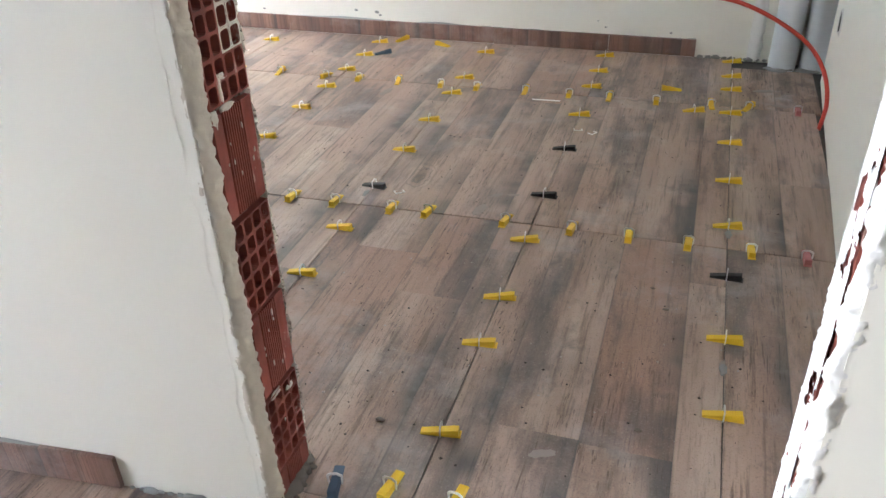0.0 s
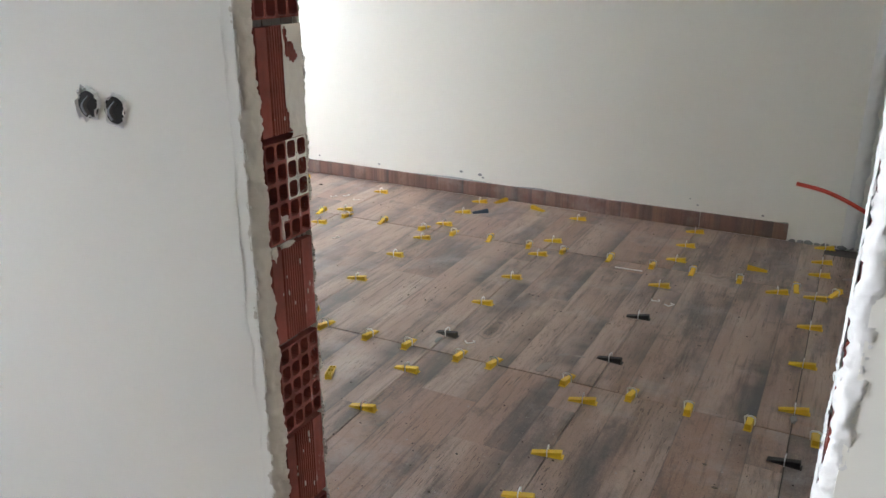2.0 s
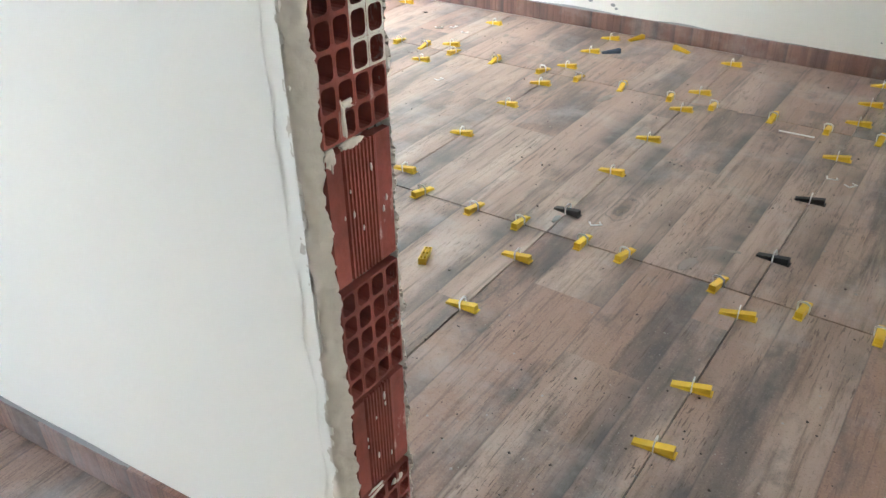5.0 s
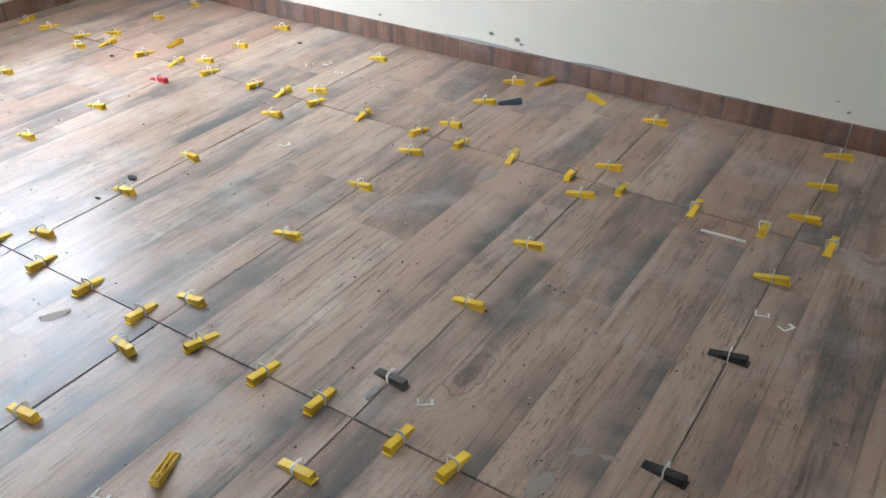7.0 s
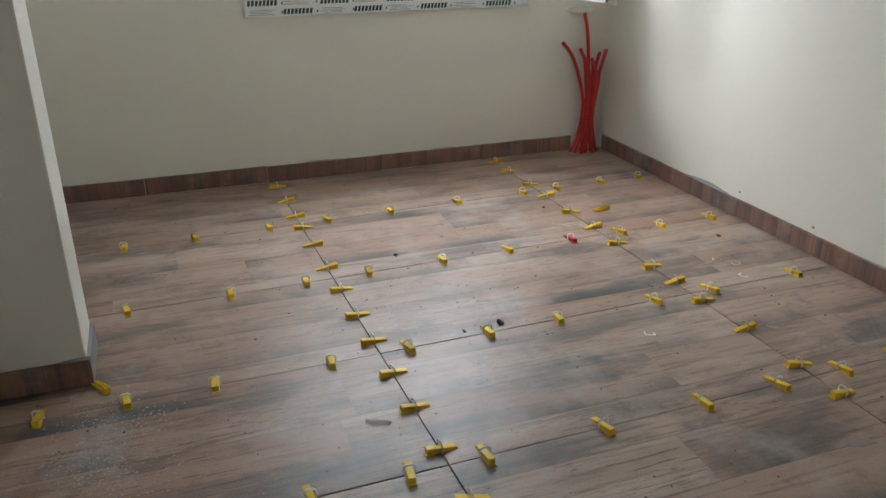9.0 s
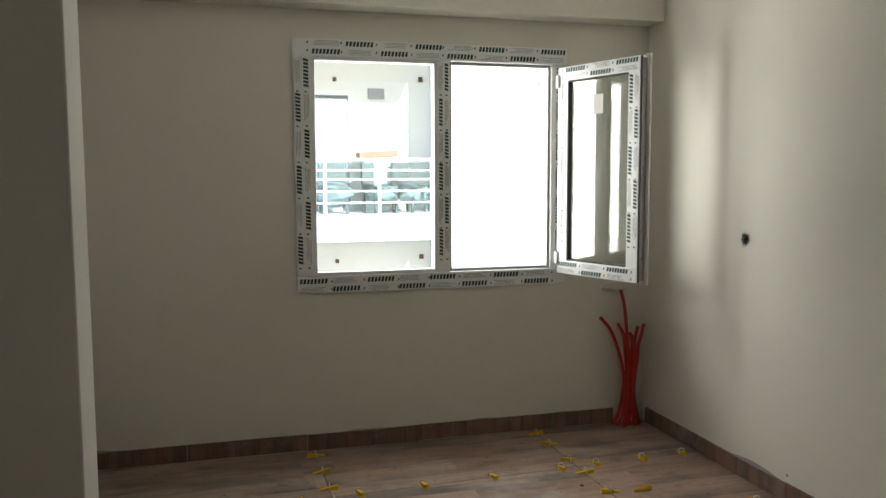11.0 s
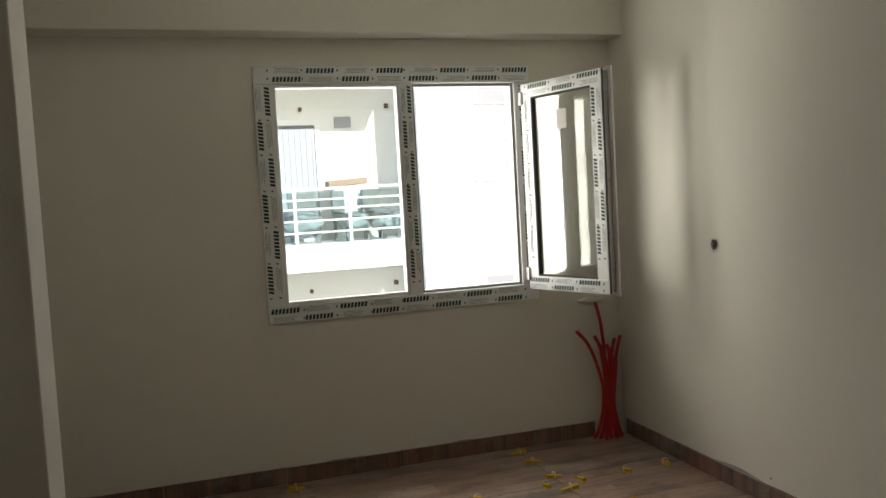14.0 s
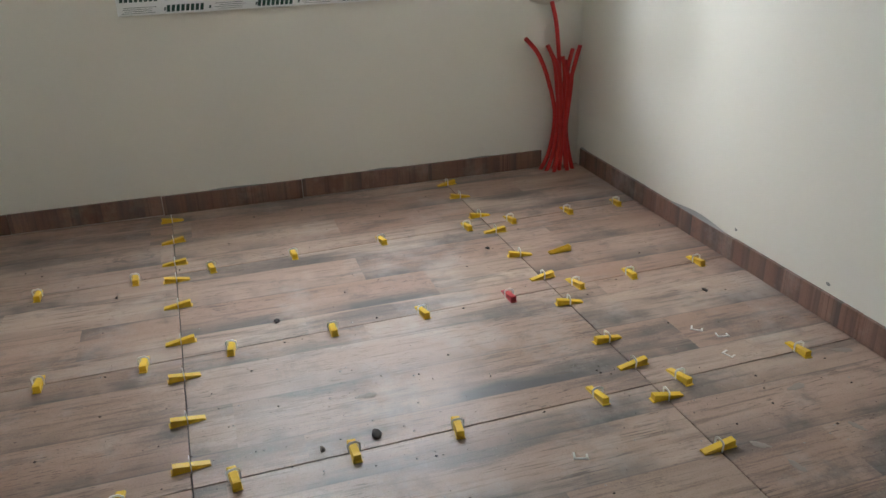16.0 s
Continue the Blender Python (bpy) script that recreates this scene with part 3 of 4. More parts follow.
    for i, (y, z, r, sy, sz) in enumerate(cover):
        b = lump(r, seed + i * 1.3, (0.28, sy, sz), 3)
        bmesh.ops.translate(b, verts=b.verts, vec=(x_face - facing * 0.002, yc + y, z))
        part("plaster_smear", b, plaster, base, "dried plaster splash", True)
    return base


COURSES = [("ridged" if k % 2 == 0 else "hollow", -0.101 + 0.1895 * k) for k in range(12)]
jamb("door_jamb", JAMB_L, 1, "broken doorway edge of red hollow bricks and torn plaster", 3.0, COURSES, M_ROUGH,
     [(-0.022, 0.868, 0.013, 0.45, 1.8), (-0.012, 0.885, 0.009, 1.5, 0.7), (-0.01, 0.838, 0.010, 2.0, 0.6), (-0.048, 0.832, 0.012, 0.9, 1.0), (-0.02, 0.262, 0.012, 1.8, 0.5), (0.03, 0.24, 0.010, 1.3, 0.7), (0.0, 0.18, 0.008, 0.5, 1.5), (-0.03, 1.28, 0.014, 1.4, 1.0), (0.02, 1.34, 0.016, 1.4, 1.4)])
jamb("door_jamb", JAMB_R, -1, "broken doorway edge with white gypsum over hollow bricks", 8.0, [(k, z + 0.06) for k, z in COURSES[:-1]], M_WHITE_PLASTER,
     [(0.01, 0.62, 0.022, 0.8, 1.9), (-0.02, 0.85, 0.02, 1.1, 1.3), (0.02, 1.05, 0.022, 0.9, 1.8), (-0.03, 0.35, 0.018, 1.2, 1.4)])


# ---- skirting ----
def skirting(a, b, normal, joints, label, material, flip=False):
    """A row of skirting tiles from a to b on a wall; joints: lengths along it at which one tile ends."""
    a, b = Vector((*a, 0)), Vector((*b, 0))
    way = (b - a).normalized()
    ang = math.degrees(math.atan2(way.y, way.x))
    base = thing("baseboard", label, "baseboard", kind="structure", at=pose(a.x, a.y, 0, 0, 0, ang))
    ends = [0.0] + [j for j in joints] + [(b - a).length]
    for i, (s, e) in enumerate(zip(ends, ends[1:])):
        lift = 0.001 + 0.0035 * (noise.noise(Vector((s * 3, a.x, a.y))) + 0.5)
        side = 0.012 if normal > 0 else -0.012
        bm = box((0.0012, min(0, side), 0), (e - s - 0.0012, max(0, side), 0.0845), 0.0012)
        ob = part("skirting_tile", bm, material, base)
        ob.matrix_basis = pose(s, 0.0, lift, 0, 0, 0)
        # squeezed-out adhesive along the top edge
        g = bmesh.new()
        x = 0.0
        while x < e - s - 0.02:
            h = max(0.0, noise.noise(Vector(((s + x) * 4.1, a.y * 3, a.x))) - 0.02) * 0.02
            h2 = max(0.0, noise.noise(Vector(((s + x + 0.02) * 4.1, a.y * 3, a.x))) - 0.02) * 0.02
            if h + h2 > 0.002:
                vs = [g.verts.new(c) for c in ((x, side * 0.25, 0.084), (x + 0.02, side * 0.25, 0.084), (x + 0.02, side * 0.1, 0.0845 + h2), (x, side * 0.1, 0.0845 + h), (x, side * 0.85, 0.084), (x + 0.02, side * 0.85, 0.084))]
                g.faces.new((vs[4], vs[5], vs[2], vs[3]))
                g.faces.new((vs[0], vs[1], vs[2], vs[3]))
            x += 0.02
        if g.verts:
            ob2 = part("adhesive", g, M_CEMENT, base, "grey adhesive smeared over the top edge")
            ob2.matrix_basis = pose(s, 0, lift, 0, 0, 0)
        else:
            g.free()
    return base


skirting((-4.20, NORTH), (-0.175, NORTH), -1, [0.60, 1.20, 1.80, 2.40, 3.00, 3.60], "wood-look skirting tiles along the long wall", M_SKIRT)
skirting((WEST, -1.28), (WEST, 1.655), -1, [0.57, 1.17, 1.77, 2.36], "wood-look skirting tiles under the window", M_SKIRT)
skirting((-4.2, inner_y(-4.2)), (-2.752, inner_y(-2.752)), 1, [0.6, 1.2], "wood-look skirting tiles beside the pier", M_SKIRT)
skirting((-2.515, -0.888), (-2.515, inner_y(-2.5)), 1, [], "dark wood-look skirting tile on the pier", M_SKIRT)
skirting((-2.503, inner_y(-2.5)), (-0.95, inner_y(-0.95)), 1, [0.6, 1.2], "wood-look skirting tiles on the partition wall", M_SKIRT)
skirting((-2.46, hall_y(-2.46)), (-1.19, hall_y(-1.19)), -1, [0.66], "wood-look skirting tiles along the hall wall", M_SKIRT)
# grey edge strip on the side of the pier
tagged(mesh_object("edge_strip", box((-2.752, -0.9, 0.0), (-2.516, -0.889, 0.084), 0.001), M_CEMENT), "bare grey adhesive strip on the pier's side", "skirting bed")


# ---- the window ----
win = thing("window_1", "white plastic window with printed protective film, one sash open", "window", kind="structure")
FX0, FX1 = WEST - 0.06, WEST + 0.014


def film_print(a, b, x, across, seed, flip=1):
    """Rows of slanted bars and fine lines, as printed on the film; from a to b in (y, z), at depth x; across: the band's width."""
    a, b = Vector(a), Vector(b)
    way = (b - a).normalized()
    side = Vector((-way.y, way.x))
    rng = random.Random(seed)
    logos, lines = bmesh.new(), bmesh.new()

    def quad(bm, s, w, length, height, slant=0.0, lift=0.0):
        p = [a + way * s + side * w, a + way * (s + length) + side * w, a + way * (s + length + slant) + side * (w + height), a + way * (s + slant) + side * (w + height)]
        bm.faces.new([bm.verts.new((x + lift, q.x, q.y)) for q in p])

    total, s, k = (b - a).length, 0.012, seed
    while s < total - 0.13:
        tall = min(0.025, across * 0.30)
        w = (0.08 if k % 2 else -0.40) * across
        for i in range(8):
            quad(logos, s + i * 0.0182, w, 0.0125, tall, 0.005 * flip)
        for j in range(4):
            quad(lines, s + rng.uniform(0, 0.02), (-0.40 if k % 2 else 0.10) * across + j * tall * 0.28, rng.uniform(0.09, 0.13), 0.0018)
        quad(logos, s + 0.162, w + 0.004, 0.007, 0.011, 0.003)
        quad(lines, s + 0.160, (-0.34 if k % 2 else 0.16) * across, 0.008, 0.012, 0.003)
        s += 0.176 + rng.uniform(-0.008, 0.008)
        k += 1
    return logos, lines


def frame_member(parent, name, lo, hi, a, b, across, seed, flip=1):
    m = part(name, box(lo, hi, 0.004), M_FILM, parent, "white frame under printed film")
    logos, lines = film_print(a, b, hi[0] + 0.0012, across, seed, flip)
    part("film_print", logos, M_PRINT, m, "dark green slanted print bars")
    part("film_lines", lines, M_PRINT_GREY, m, "fine grey print lines")
    return m


Y0, Y1, Z0, Z1 = -0.147, 1.342, 0.832, 2.126
B = 0.088
frame_member(win, "window_frame", (FX0, Y0, Z0), (FX1, Y1, Z0 + B), (Y0, Z0 + B / 2), (Y1, Z0 + B / 2), B, 1)
frame_member(win, "window_frame", (FX0, Y0, Z1 - B), (FX1, Y1, Z1), (Y1, Z1 - B / 2), (Y0, Z1 - B / 2), B, 2)
frame_member(win, "window_frame", (FX0, Y0, Z0 + B), (FX1, Y0 + B, Z1 - B), (Y0 + B / 2, Z1 - B), (Y0 + B / 2, Z0 + B), B, 3)
frame_member(win, "window_frame", (FX0, Y1 - B, Z0 + B), (FX1 - 0.012, Y1, Z1 - B), (Y1 - B / 2, Z1 - B), (Y1 - B / 2, Z0 + B), B * 0.4, 4)
frame_member(win, "mullion", (FX0, 0.602, Z0 + B), (FX1 - 0.003, 0.672, Z1 - B), (0.637, Z1 - B), (0.637, Z0 + B), 0.066, 5)
# glazing beads and fixed pane
for lo, hi in (((-0.059, 0.92), (-0.04, 2.038)), ((0.586, 0.92), (0.602, 2.038)), ((-0.04, 0.92), (0.586, 0.938)), ((-0.04, 2.021), (0.586, 2.038))):
    part("glazing_bead", box((FX0 + 0.006, *lo), (FX1 - 0.008, *hi), 0.003), M_PVC, win)
pane = part("pane", box((WEST - 0.035, -0.042, 0.935), (WEST - 0.029, 0.59, 2.025)), M_GLASS, win, "clear window glass")
pane.visible_shadow = False
# stepped rebate of the opening light
for lo, hi in (((0.672, 0.92), (0.688, 2.038)), ((1.238, 0.92), (1.254, 2.038)), ((0.688, 0.92), (1.238, 0.936)), ((0.688, 2.021), (1.238, 2.038))):
    part("rebate", box((FX0 + 0.002, *lo), (FX1 - 0.03, *hi), 0.003), M_PVC, win)
    part("seal", box((FX1 - 0.03, lo[0] + 0.003, lo[1] + 0.003), (FX1 - 0.026, hi[0] - 0.003, hi[1] - 0.003)), M_SEAL_GREY, win, "grey rubber seal")

# open sash: local x along its width from the hinge, local y its thickness, z up
SASH_W, SASH_H, SASH_Z = 0.575, 1.125, 0.895
sash_turn = 20.0
sash = new("sash")
sash.parent = win
sash.matrix_basis = pose(-4.228, 1.285, SASH_Z, 0, 0, sash_turn)
sash["label"] = "open white sash with printed film"
SB, ST = 0.074, 0.062


def sash_member(lo, hi, a, b, across, seed):
    m = part("sash_rail", box(lo, hi, 0.003), M_FILM, sash)
    for which, mat_ in zip(film_print(a, b, 0.0, across, seed), (M_PRINT, M_PRINT_GREY)):
        for v in which.verts:
            v.co = Vector((v.co.y, -0.0012, v.co.z))
        o = mesh_object("film_print", which, mat_)
        o.parent = sash
    return m


sash_member((0, 0, 0), (SASH_W, ST, SB), (0, SB / 2), (SASH_W, SB / 2), SB, 11)
sash_member((0, 0, SASH_H - SB), (SASH_W, ST, SASH_H), (SASH_W, SASH_H - SB / 2), (0, SASH_H - SB / 2), SB, 12)
sash_member((0, 0, SB), (SB, ST, SASH_H - SB), (SB / 2, SASH_H - SB), (SB / 2, SB), SB * 0.3, 13)
sash_member((SASH_W - SB, 0, SB), (SASH_W, ST, SASH_H - SB), (SASH_W - SB / 2, SASH_H - SB), (SASH_W - SB / 2, SB), SB, 14)
for lo, hi in (((SB, SB), (SB + 0.006, SASH_H - SB)), ((SASH_W - SB - 0.005, SB), (SASH_W - SB, SASH_H - SB)), ((SB, SB), (SASH_W - SB, SB + 0.008)), ((SB, SASH_H - SB - 0.008), (SASH_W - SB, SASH_H - SB))):
    part("glass_seal", box((lo[0], 0.004, lo[1]), (hi[0], 0.03, hi[1])), M_SEAL, sash)
sp = part("sash_pane", box((SB - 0.004, 0.022, SB - 0.004), (SASH_W - SB + 0.004, 0.028, SASH_H - SB + 0.004)), M_GLASS, sash, "clear window glass")
sp.visible_shadow = False
part("lock_edge", box((SASH_W, 0.012, 0.01), (SASH_W + 0.004, 0.046, SASH_H - 0.01), 0.001), M_STEEL, sash, "dull metal lock strip")
part("sash_seal", box((SASH_W - 0.002, 0.003, 0.002), (SASH_W + 0.006, 0.011, SASH_H - 0.002)), M_SEAL, sash, "black rubber seal")
part("sash_lip", box((SASH_W - 0.012, ST - 0.012, -0.012), (SASH_W + 0.022, ST, SASH_H + 0.012), 0.003), M_PVC, sash)
for z in (0.12, 0.57, 1.0):
    part("lock_pin", box((SASH_W + 0.004, 0.024, z), (SASH_W + 0.012, 0.034, z + 0.012), 0.002), M_STEEL, sash)
part("handle", box((SASH_W - 0.045, ST, 0.56), (SASH_W - 0.015, ST + 0.035, 0.585), 0.006), M_PVC, sash)
part("sticker", box((SASH_W - 0.33, 0.019, SASH_H - SB - 0.19), (SASH_W - 0.26, 0.0205, SASH_H - SB - 0.09)), M_CLIP, sash, "pale paper sticker")
for z in (0.05, SASH_H - 0.11):
    part("hinge", box((-0.025, -0.012, z), (0.012, 0.012, z + 0.07), 0.004), M_PVC, win).matrix_basis = pose(-4.225, 1.288, SASH_Z)

# foam plug under the sash
b = lump(0.05, 4.0, (0.35, 1.5, 0.42), 3)
bmesh.ops.translate(b, verts=b.verts, vec=(WEST + 0.01, 1.665, 0.792))
tagged(mesh_object("foam_plug", b, M_FOAM, True), "lump of pale mounting foam in the wall by the window", "foam")


# ---- wall boxes and holes ----
def wall_hole(name, at_, radius, label, seed, deep=0.05, wires=0):
    base = thing(name, label, "wall box", at=at_)
    bm = bmesh.new()
    n = 32
    rim, lip, back = [], [], []
    for k in range(n):
        a = 2 * math.pi * k / n
        r = radius * (1 + 0.34 * noise.noise(Vector((math.cos(a) * 1.6, math.sin(a) * 1.6, seed))) + 0.30 * noise.noise(Vector((math.cos(a) * 5, math.sin(a) * 5, seed))))
        c, s = math.cos(a), math.sin(a)
        rim.append(bm.verts.new((c * r * 1.22, 0.001, s * r * 1.22)))
        lip.append(bm.verts.new((c * r * 1.04, -0.004, s * r * 1.04)))
        back.append(bm.verts.new((c * r * 0.95, 0.0008, s * r * 0.95)))
    for k in range(n):
        j = (k + 1) % n
        bm.faces.new((rim[k], rim[j], lip[j], lip[k]))
        bm.faces.new((lip[k], lip[j], back[j], back[k]))
    part("chipped_rim", bm, M_WHITE_PLASTER, base, "chipped plaster rim")
    # flat disc on the wall; the hole's inner shade is put into its colour
    bm = bmesh.new()
    ring = [bm.verts.new((v[0], -0.0012, v[1])) for v in [(radius * math.cos(2 * math.pi * k / n), radius * math.sin(2 * math.pi * k / n)) for k in range(n)]]
    bm.faces.new(ring)
    part("cavity", bm, M_HOLE_SHADE, base, "flat near-black disc painted as the hole's shade")
    for k in range(wires):
        p = [(-0.4 * radius + 0.3 * radius * k, -0.001, -0.7 * radius), (-0.1 * radius + 0.2 * radius * k, -0.012, 0.05 * radius), (0.25 * radius + 0.1 * radius * k, -0.004, 0.6 * radius)]
        part("cable", tube(p, 0.0028, 6), M_STONE if k % 2 else M_GREYPLATE, base, "bent cable end", True)
    return base


for dx in (-0.030, 0.028):
    x = -1.150 + dx
    wall_hole("socket_box", pose(x, hall_y(x) - 0.0015, 1.072 - dx * 0.1, 0, 0, 2.7), 0.024, "open socket box in the hall wall with loose cables", 2 + dx * 50, wires=2)
wall_hole("wall_outlet_hole", pose(-3.335, NORTH - 0.0015, 1.134), 0.026, "dark round cable hole in the long wall", 5.5, wires=2)
hole = wall_hole("socket_box", pose(east_x(1.35) - 0.0015, 1.35, 0.335, 0, 0, -92.9), 0.045, "chiselled socket recess patched with plaster", 9.1)

# ---- waste pipes in the corner ----
def waste_pipe(x, y, r, label):
    base = thing("waste_pipe", label, "pipe", "waste pipes in the corner")
    bm = bmesh.new()
    prof = [(r, -0.008), (r, 0.52), (r * 1.10, 0.53), (r * 1.12, 0.60), (r * 1.04, 0.61), (r, 0.615), (r, CEIL)]
    n = 24
    rows = [[bm.verts.new((x + rr * math.cos(2 * math.pi * k / n), y + rr * math.sin(2 * math.pi * k / n), z)) for k in range(n)] for rr, z in prof]
    for a, b_ in zip(rows, rows[1:]):
        for k in range(n):
            bm.faces.new((a[k], a[(k + 1) % n], b_[(k + 1) % n], b_[k]))
    part("pipe_run", bm, M_PIPE, base, "", True)
    b_ = lump(0.045, x * 9, (1.2, 0.8, 0.2), 3)
    bmesh.ops.translate(b_, verts=b_.verts, vec=(x - 0.02, y - r * 0.75, 0.0))
    part("mortar_crumbs", b_, M_CEMENT, base, "crumbled mortar at its foot", True)
    return base


waste_pipe(0.225, 1.785, 0.062, "pale grey plastic waste pipe rising from the floor")
waste_pipe(0.362, 1.79, 0.062, "pale grey plastic waste pipe beside the wall")
# broken plaster at the edge of the pipe niche
tagged(mesh_object("chipped_plaster_edge", rough_strip([(0.065, NORTH - 0.001), (0.085, NORTH - 0.012), (0.11, NORTH - 0.014), (0.14, NORTH + 0.01)], 0.0, CEIL, 0.012, 0.012, 12.0), M_WHITE_PLASTER, True), "ragged plaster edge behind the waste pipes", "plaster")

# ---- red conduits ----
tagged(mesh_object("conduit", tube([(0.335, 1.04, -0.005), (0.345, 1.06, 0.10), (0.32, 1.13, 0.20), (0.25, 1.20, 0.285), (0.12, 1.25, 0.36), (-0.02, 1.27, 0.415), (-0.145, 1.28, 0.435)], 0.0085), M_ORANGE, True), "bright red bent conduit rising from the floor edge", "conduit")


def conduit_in_corner(points, r=0.010):
    tagged(mesh_object("conduit", tube(points, r), M_CONDUIT, True), "red plastic conduit standing in the corner", "conduit", "red conduits in the corner")


CX, CY = -4.185, 1.735
TIPS = [((0.0, -0.192), 0.632, -0.055), ((0.02, -0.092), 0.598, -0.045), ((0.05, -0.085), 0.565, -0.03), ((0.0, -0.068), 0.785, -0.02), ((0.03, -0.02), 0.545, -0.01), ((0.02, 0.035), 0.573, 0.0), ((0.05, 0.058), 0.592, 0.015), ((0.06, -0.012), 0.50, 0.01), ((-0.01, 0.02), 0.52, 0.02), ((0.07, 0.012), 0.47, 0.03)]
for i, ((tx, ty), tz, fy) in enumerate(TIPS):
    ox = ((i * 7) % 5 - 2) * 0.012
    conduit_in_corner([(CX + ox * 1.3, CY + fy * 1.75, -0.004), (CX + ox, CY + fy * 1.0, 0.09), (CX + ox * 0.7, CY + fy * 0.45 + ty * 0.05, tz * 0.42), (CX + ox * 0.8 + tx * 0.3, CY + fy * 0.3 + ty * 0.28, tz * 0.68), (CX + ox * 0.7 + tx * 0.7, CY + ty * 0.65, tz * 0.88), (CX + tx * 0.9 - 0.01, CY + ty, tz)])


# ---- levelling wedges ----
def wedge_body():
    """A tapering plastic wedge on a wider sole; thick end at +x."""
    bm = bmesh.new()
    L0, L1, w = -0.046, 0.040, 0.0095
    rings = []
    for s in (0.0, 0.12, 0.5, 0.88, 1.0):
        x, h = L0 + (L1 - L0) * s, 0.0038 + 0.0172 * s
        sole = min(0.0030, h * 0.6)
        top = h if s < 1 else h - 0.0012
        sec = [(-w - 0.0018, 0), (w + 0.0018, 0), (w + 0.0018, sole * 0.8), (w, sole), (w, top - 0.0010), (w - 0.0010, top), (-w + 0.0010, top), (-w, top - 0.0010), (-w, sole), (-w - 0.0018, sole * 0.8)]
        rings.append([bm.verts.new((x, y, z)) for y, z in sec])
    # heel that sticks out under the thick end
    for x, k in ((L1 + 0.0004, 0.13), (L1 + 0.0052, 0.11)):
        rings.append([bm.verts.new((x, v.co.y, min(v.co.z, 0.021 * k))) for v in rings[4]])
    for a, b_ in zip(rings, rings[1:]):
        for k in range(10):
            j = (k + 1) % 10
            bm.faces.new((a[k], a[j], b_[j], b_[k]))
    bm.faces.new(rings[0]), bm.faces.new(rings[-1])
    return bm


def tipped_wedge():
    """The same wedge lying on its slope: a tapering tray with a long rib and cross ribs."""
    bm = bmesh.new()
    L0, L1, w, t = -0.046, 0.040, 0.0110, 0.0018
    for y0, y1 in ((-w, -w + t), (w - t, w), (-t / 2, t / 2)):
        vs = [bm.verts.new(c) for c in ((L0, y0, 0.0), (L0, y1, 0.0), (L1, y1, 0.0), (L1, y0, 0.0), (L0, y0, 0.005), (L0, y1, 0.005), (L1, y1, 0.020), (L1, y0, 0.020))]
        for q in ((0, 1, 2, 3), (4, 5, 6, 7), (0, 1, 5, 4), (1, 2, 6, 5), (2, 3, 7, 6), (3, 0, 4, 7)):
            bm.faces.new([vs[i] for i in q])
    add_box(bm, (L0, -w, 0.0), (L1, w, 0.0016))
    for x, h in ((L0, 0.0048), (L0 + 0.03, 0.0075), (L0 + 0.062, 0.0135), (L1 - t, 0.0195)):
        add_box(bm, (x, -w + 0.0002, 0.0004), (x + t, w - 0.0002, h))
    return bm


def clip_loop():
    """The thin clip that stands in the joint and holds the wedge down: a flared loop with a slot under its top."""
    bm = bmesh.new()
    outer = [(-0.0150, 0.0), (-0.0165, 0.012), (-0.0180, 0.0250), (-0.0115, 0.0315), (0.0055, 0.0330), (0.0160, 0.0262), (0.0165, 0.012), (0.0150, 0.0)]
    inner = [(-0.0122, 0.0), (-0.0126, 0.012), (-0.0136, 0.0222), (-0.0085, 0.0266), (0.0042, 0.0276), (0.0122, 0.0225), (0.0126, 0.012), (0.0122, 0.0)]
    t = 0.0013
    f = [[bm.verts.new((s, y, z - 0.002)) for y, z in ring] for s in (-t, t) for ring in (outer, inner)]
    oa, ia, ob_, ib = f
    for k in range(len(outer) - 1):
        bm.faces.new((oa[k], oa[k + 1], ia[k + 1], ia[k]))
        bm.faces.new((ob_[k], ob_[k + 1], ib[k + 1], ib[k]))
        bm.faces.new((oa[k], oa[k + 1], ob_[k + 1], ob_[k]))
        bm.faces.new((ia[k], ia[k + 1], ib[k + 1], ib[k]))
    return bm


def wedge_kind(name, material, label, clip=True, clip_material=None):
    base = thing(name, label, "tile wedge", "levelling wedges on the tile joints", at=pose(0, 0, -3))
    part("wedge_body", wedge_body() if clip else tipped_wedge(), material, base)
    if clip:
        part("clip", clip_loop(), clip_material or M_CLIP, base, "translucent white clip")
    return base


kinds = {
    "yellow": wedge_kind("levelling_wedge", M_YELLOW, "yellow plastic tile levelling wedge with white clip in a joint"),
    "black": wedge_kind("levelling_wedge", M_BLACK, "black plastic tile levelling wedge with white clip in a joint"),
    "grey": wedge_kind("levelling_wedge", M_DUSTY, "cement-smeared grey levelling wedge with white clip in a joint"),
    "loose": wedge_kind("loose_wedge", M_YELLOW, "loose yellow plastic wedge lying on the tiles", False),
    "blue": wedge_kind("loose_wedge", M_BLUE, "loose blue plastic wedge lying on the tiles", False),
    "blue_clip": wedge_kind("levelling_wedge", M_BLUE, "dusty blue levelling wedge with white clip at the doorway"),
}
first_use = set()


def put_wedge(kind, x, y, turn):
    jig = random.uniform(-9, 9)
    m = pose(x, y, 0.0005, 0, 0, turn + jig)
    if kind in first_use:
        w = copy_thing(kinds[kind], m)
    else:
        first_use.add(kind)
        w = kinds[kind]
        w.matrix_basis = m
    return w


def on_long_joint(i, ys, odd=None, turn=0):
    for k, y in enumerate(ys):
        put_wedge((odd or {}).get(k, "yellow"), joint_x(i, y), y, turn)


def on_cross_joint(y, xs, turns):
    for k, x in enumerate(xs):
        put_wedge("yellow", x, y(x), turns[k % len(turns)])


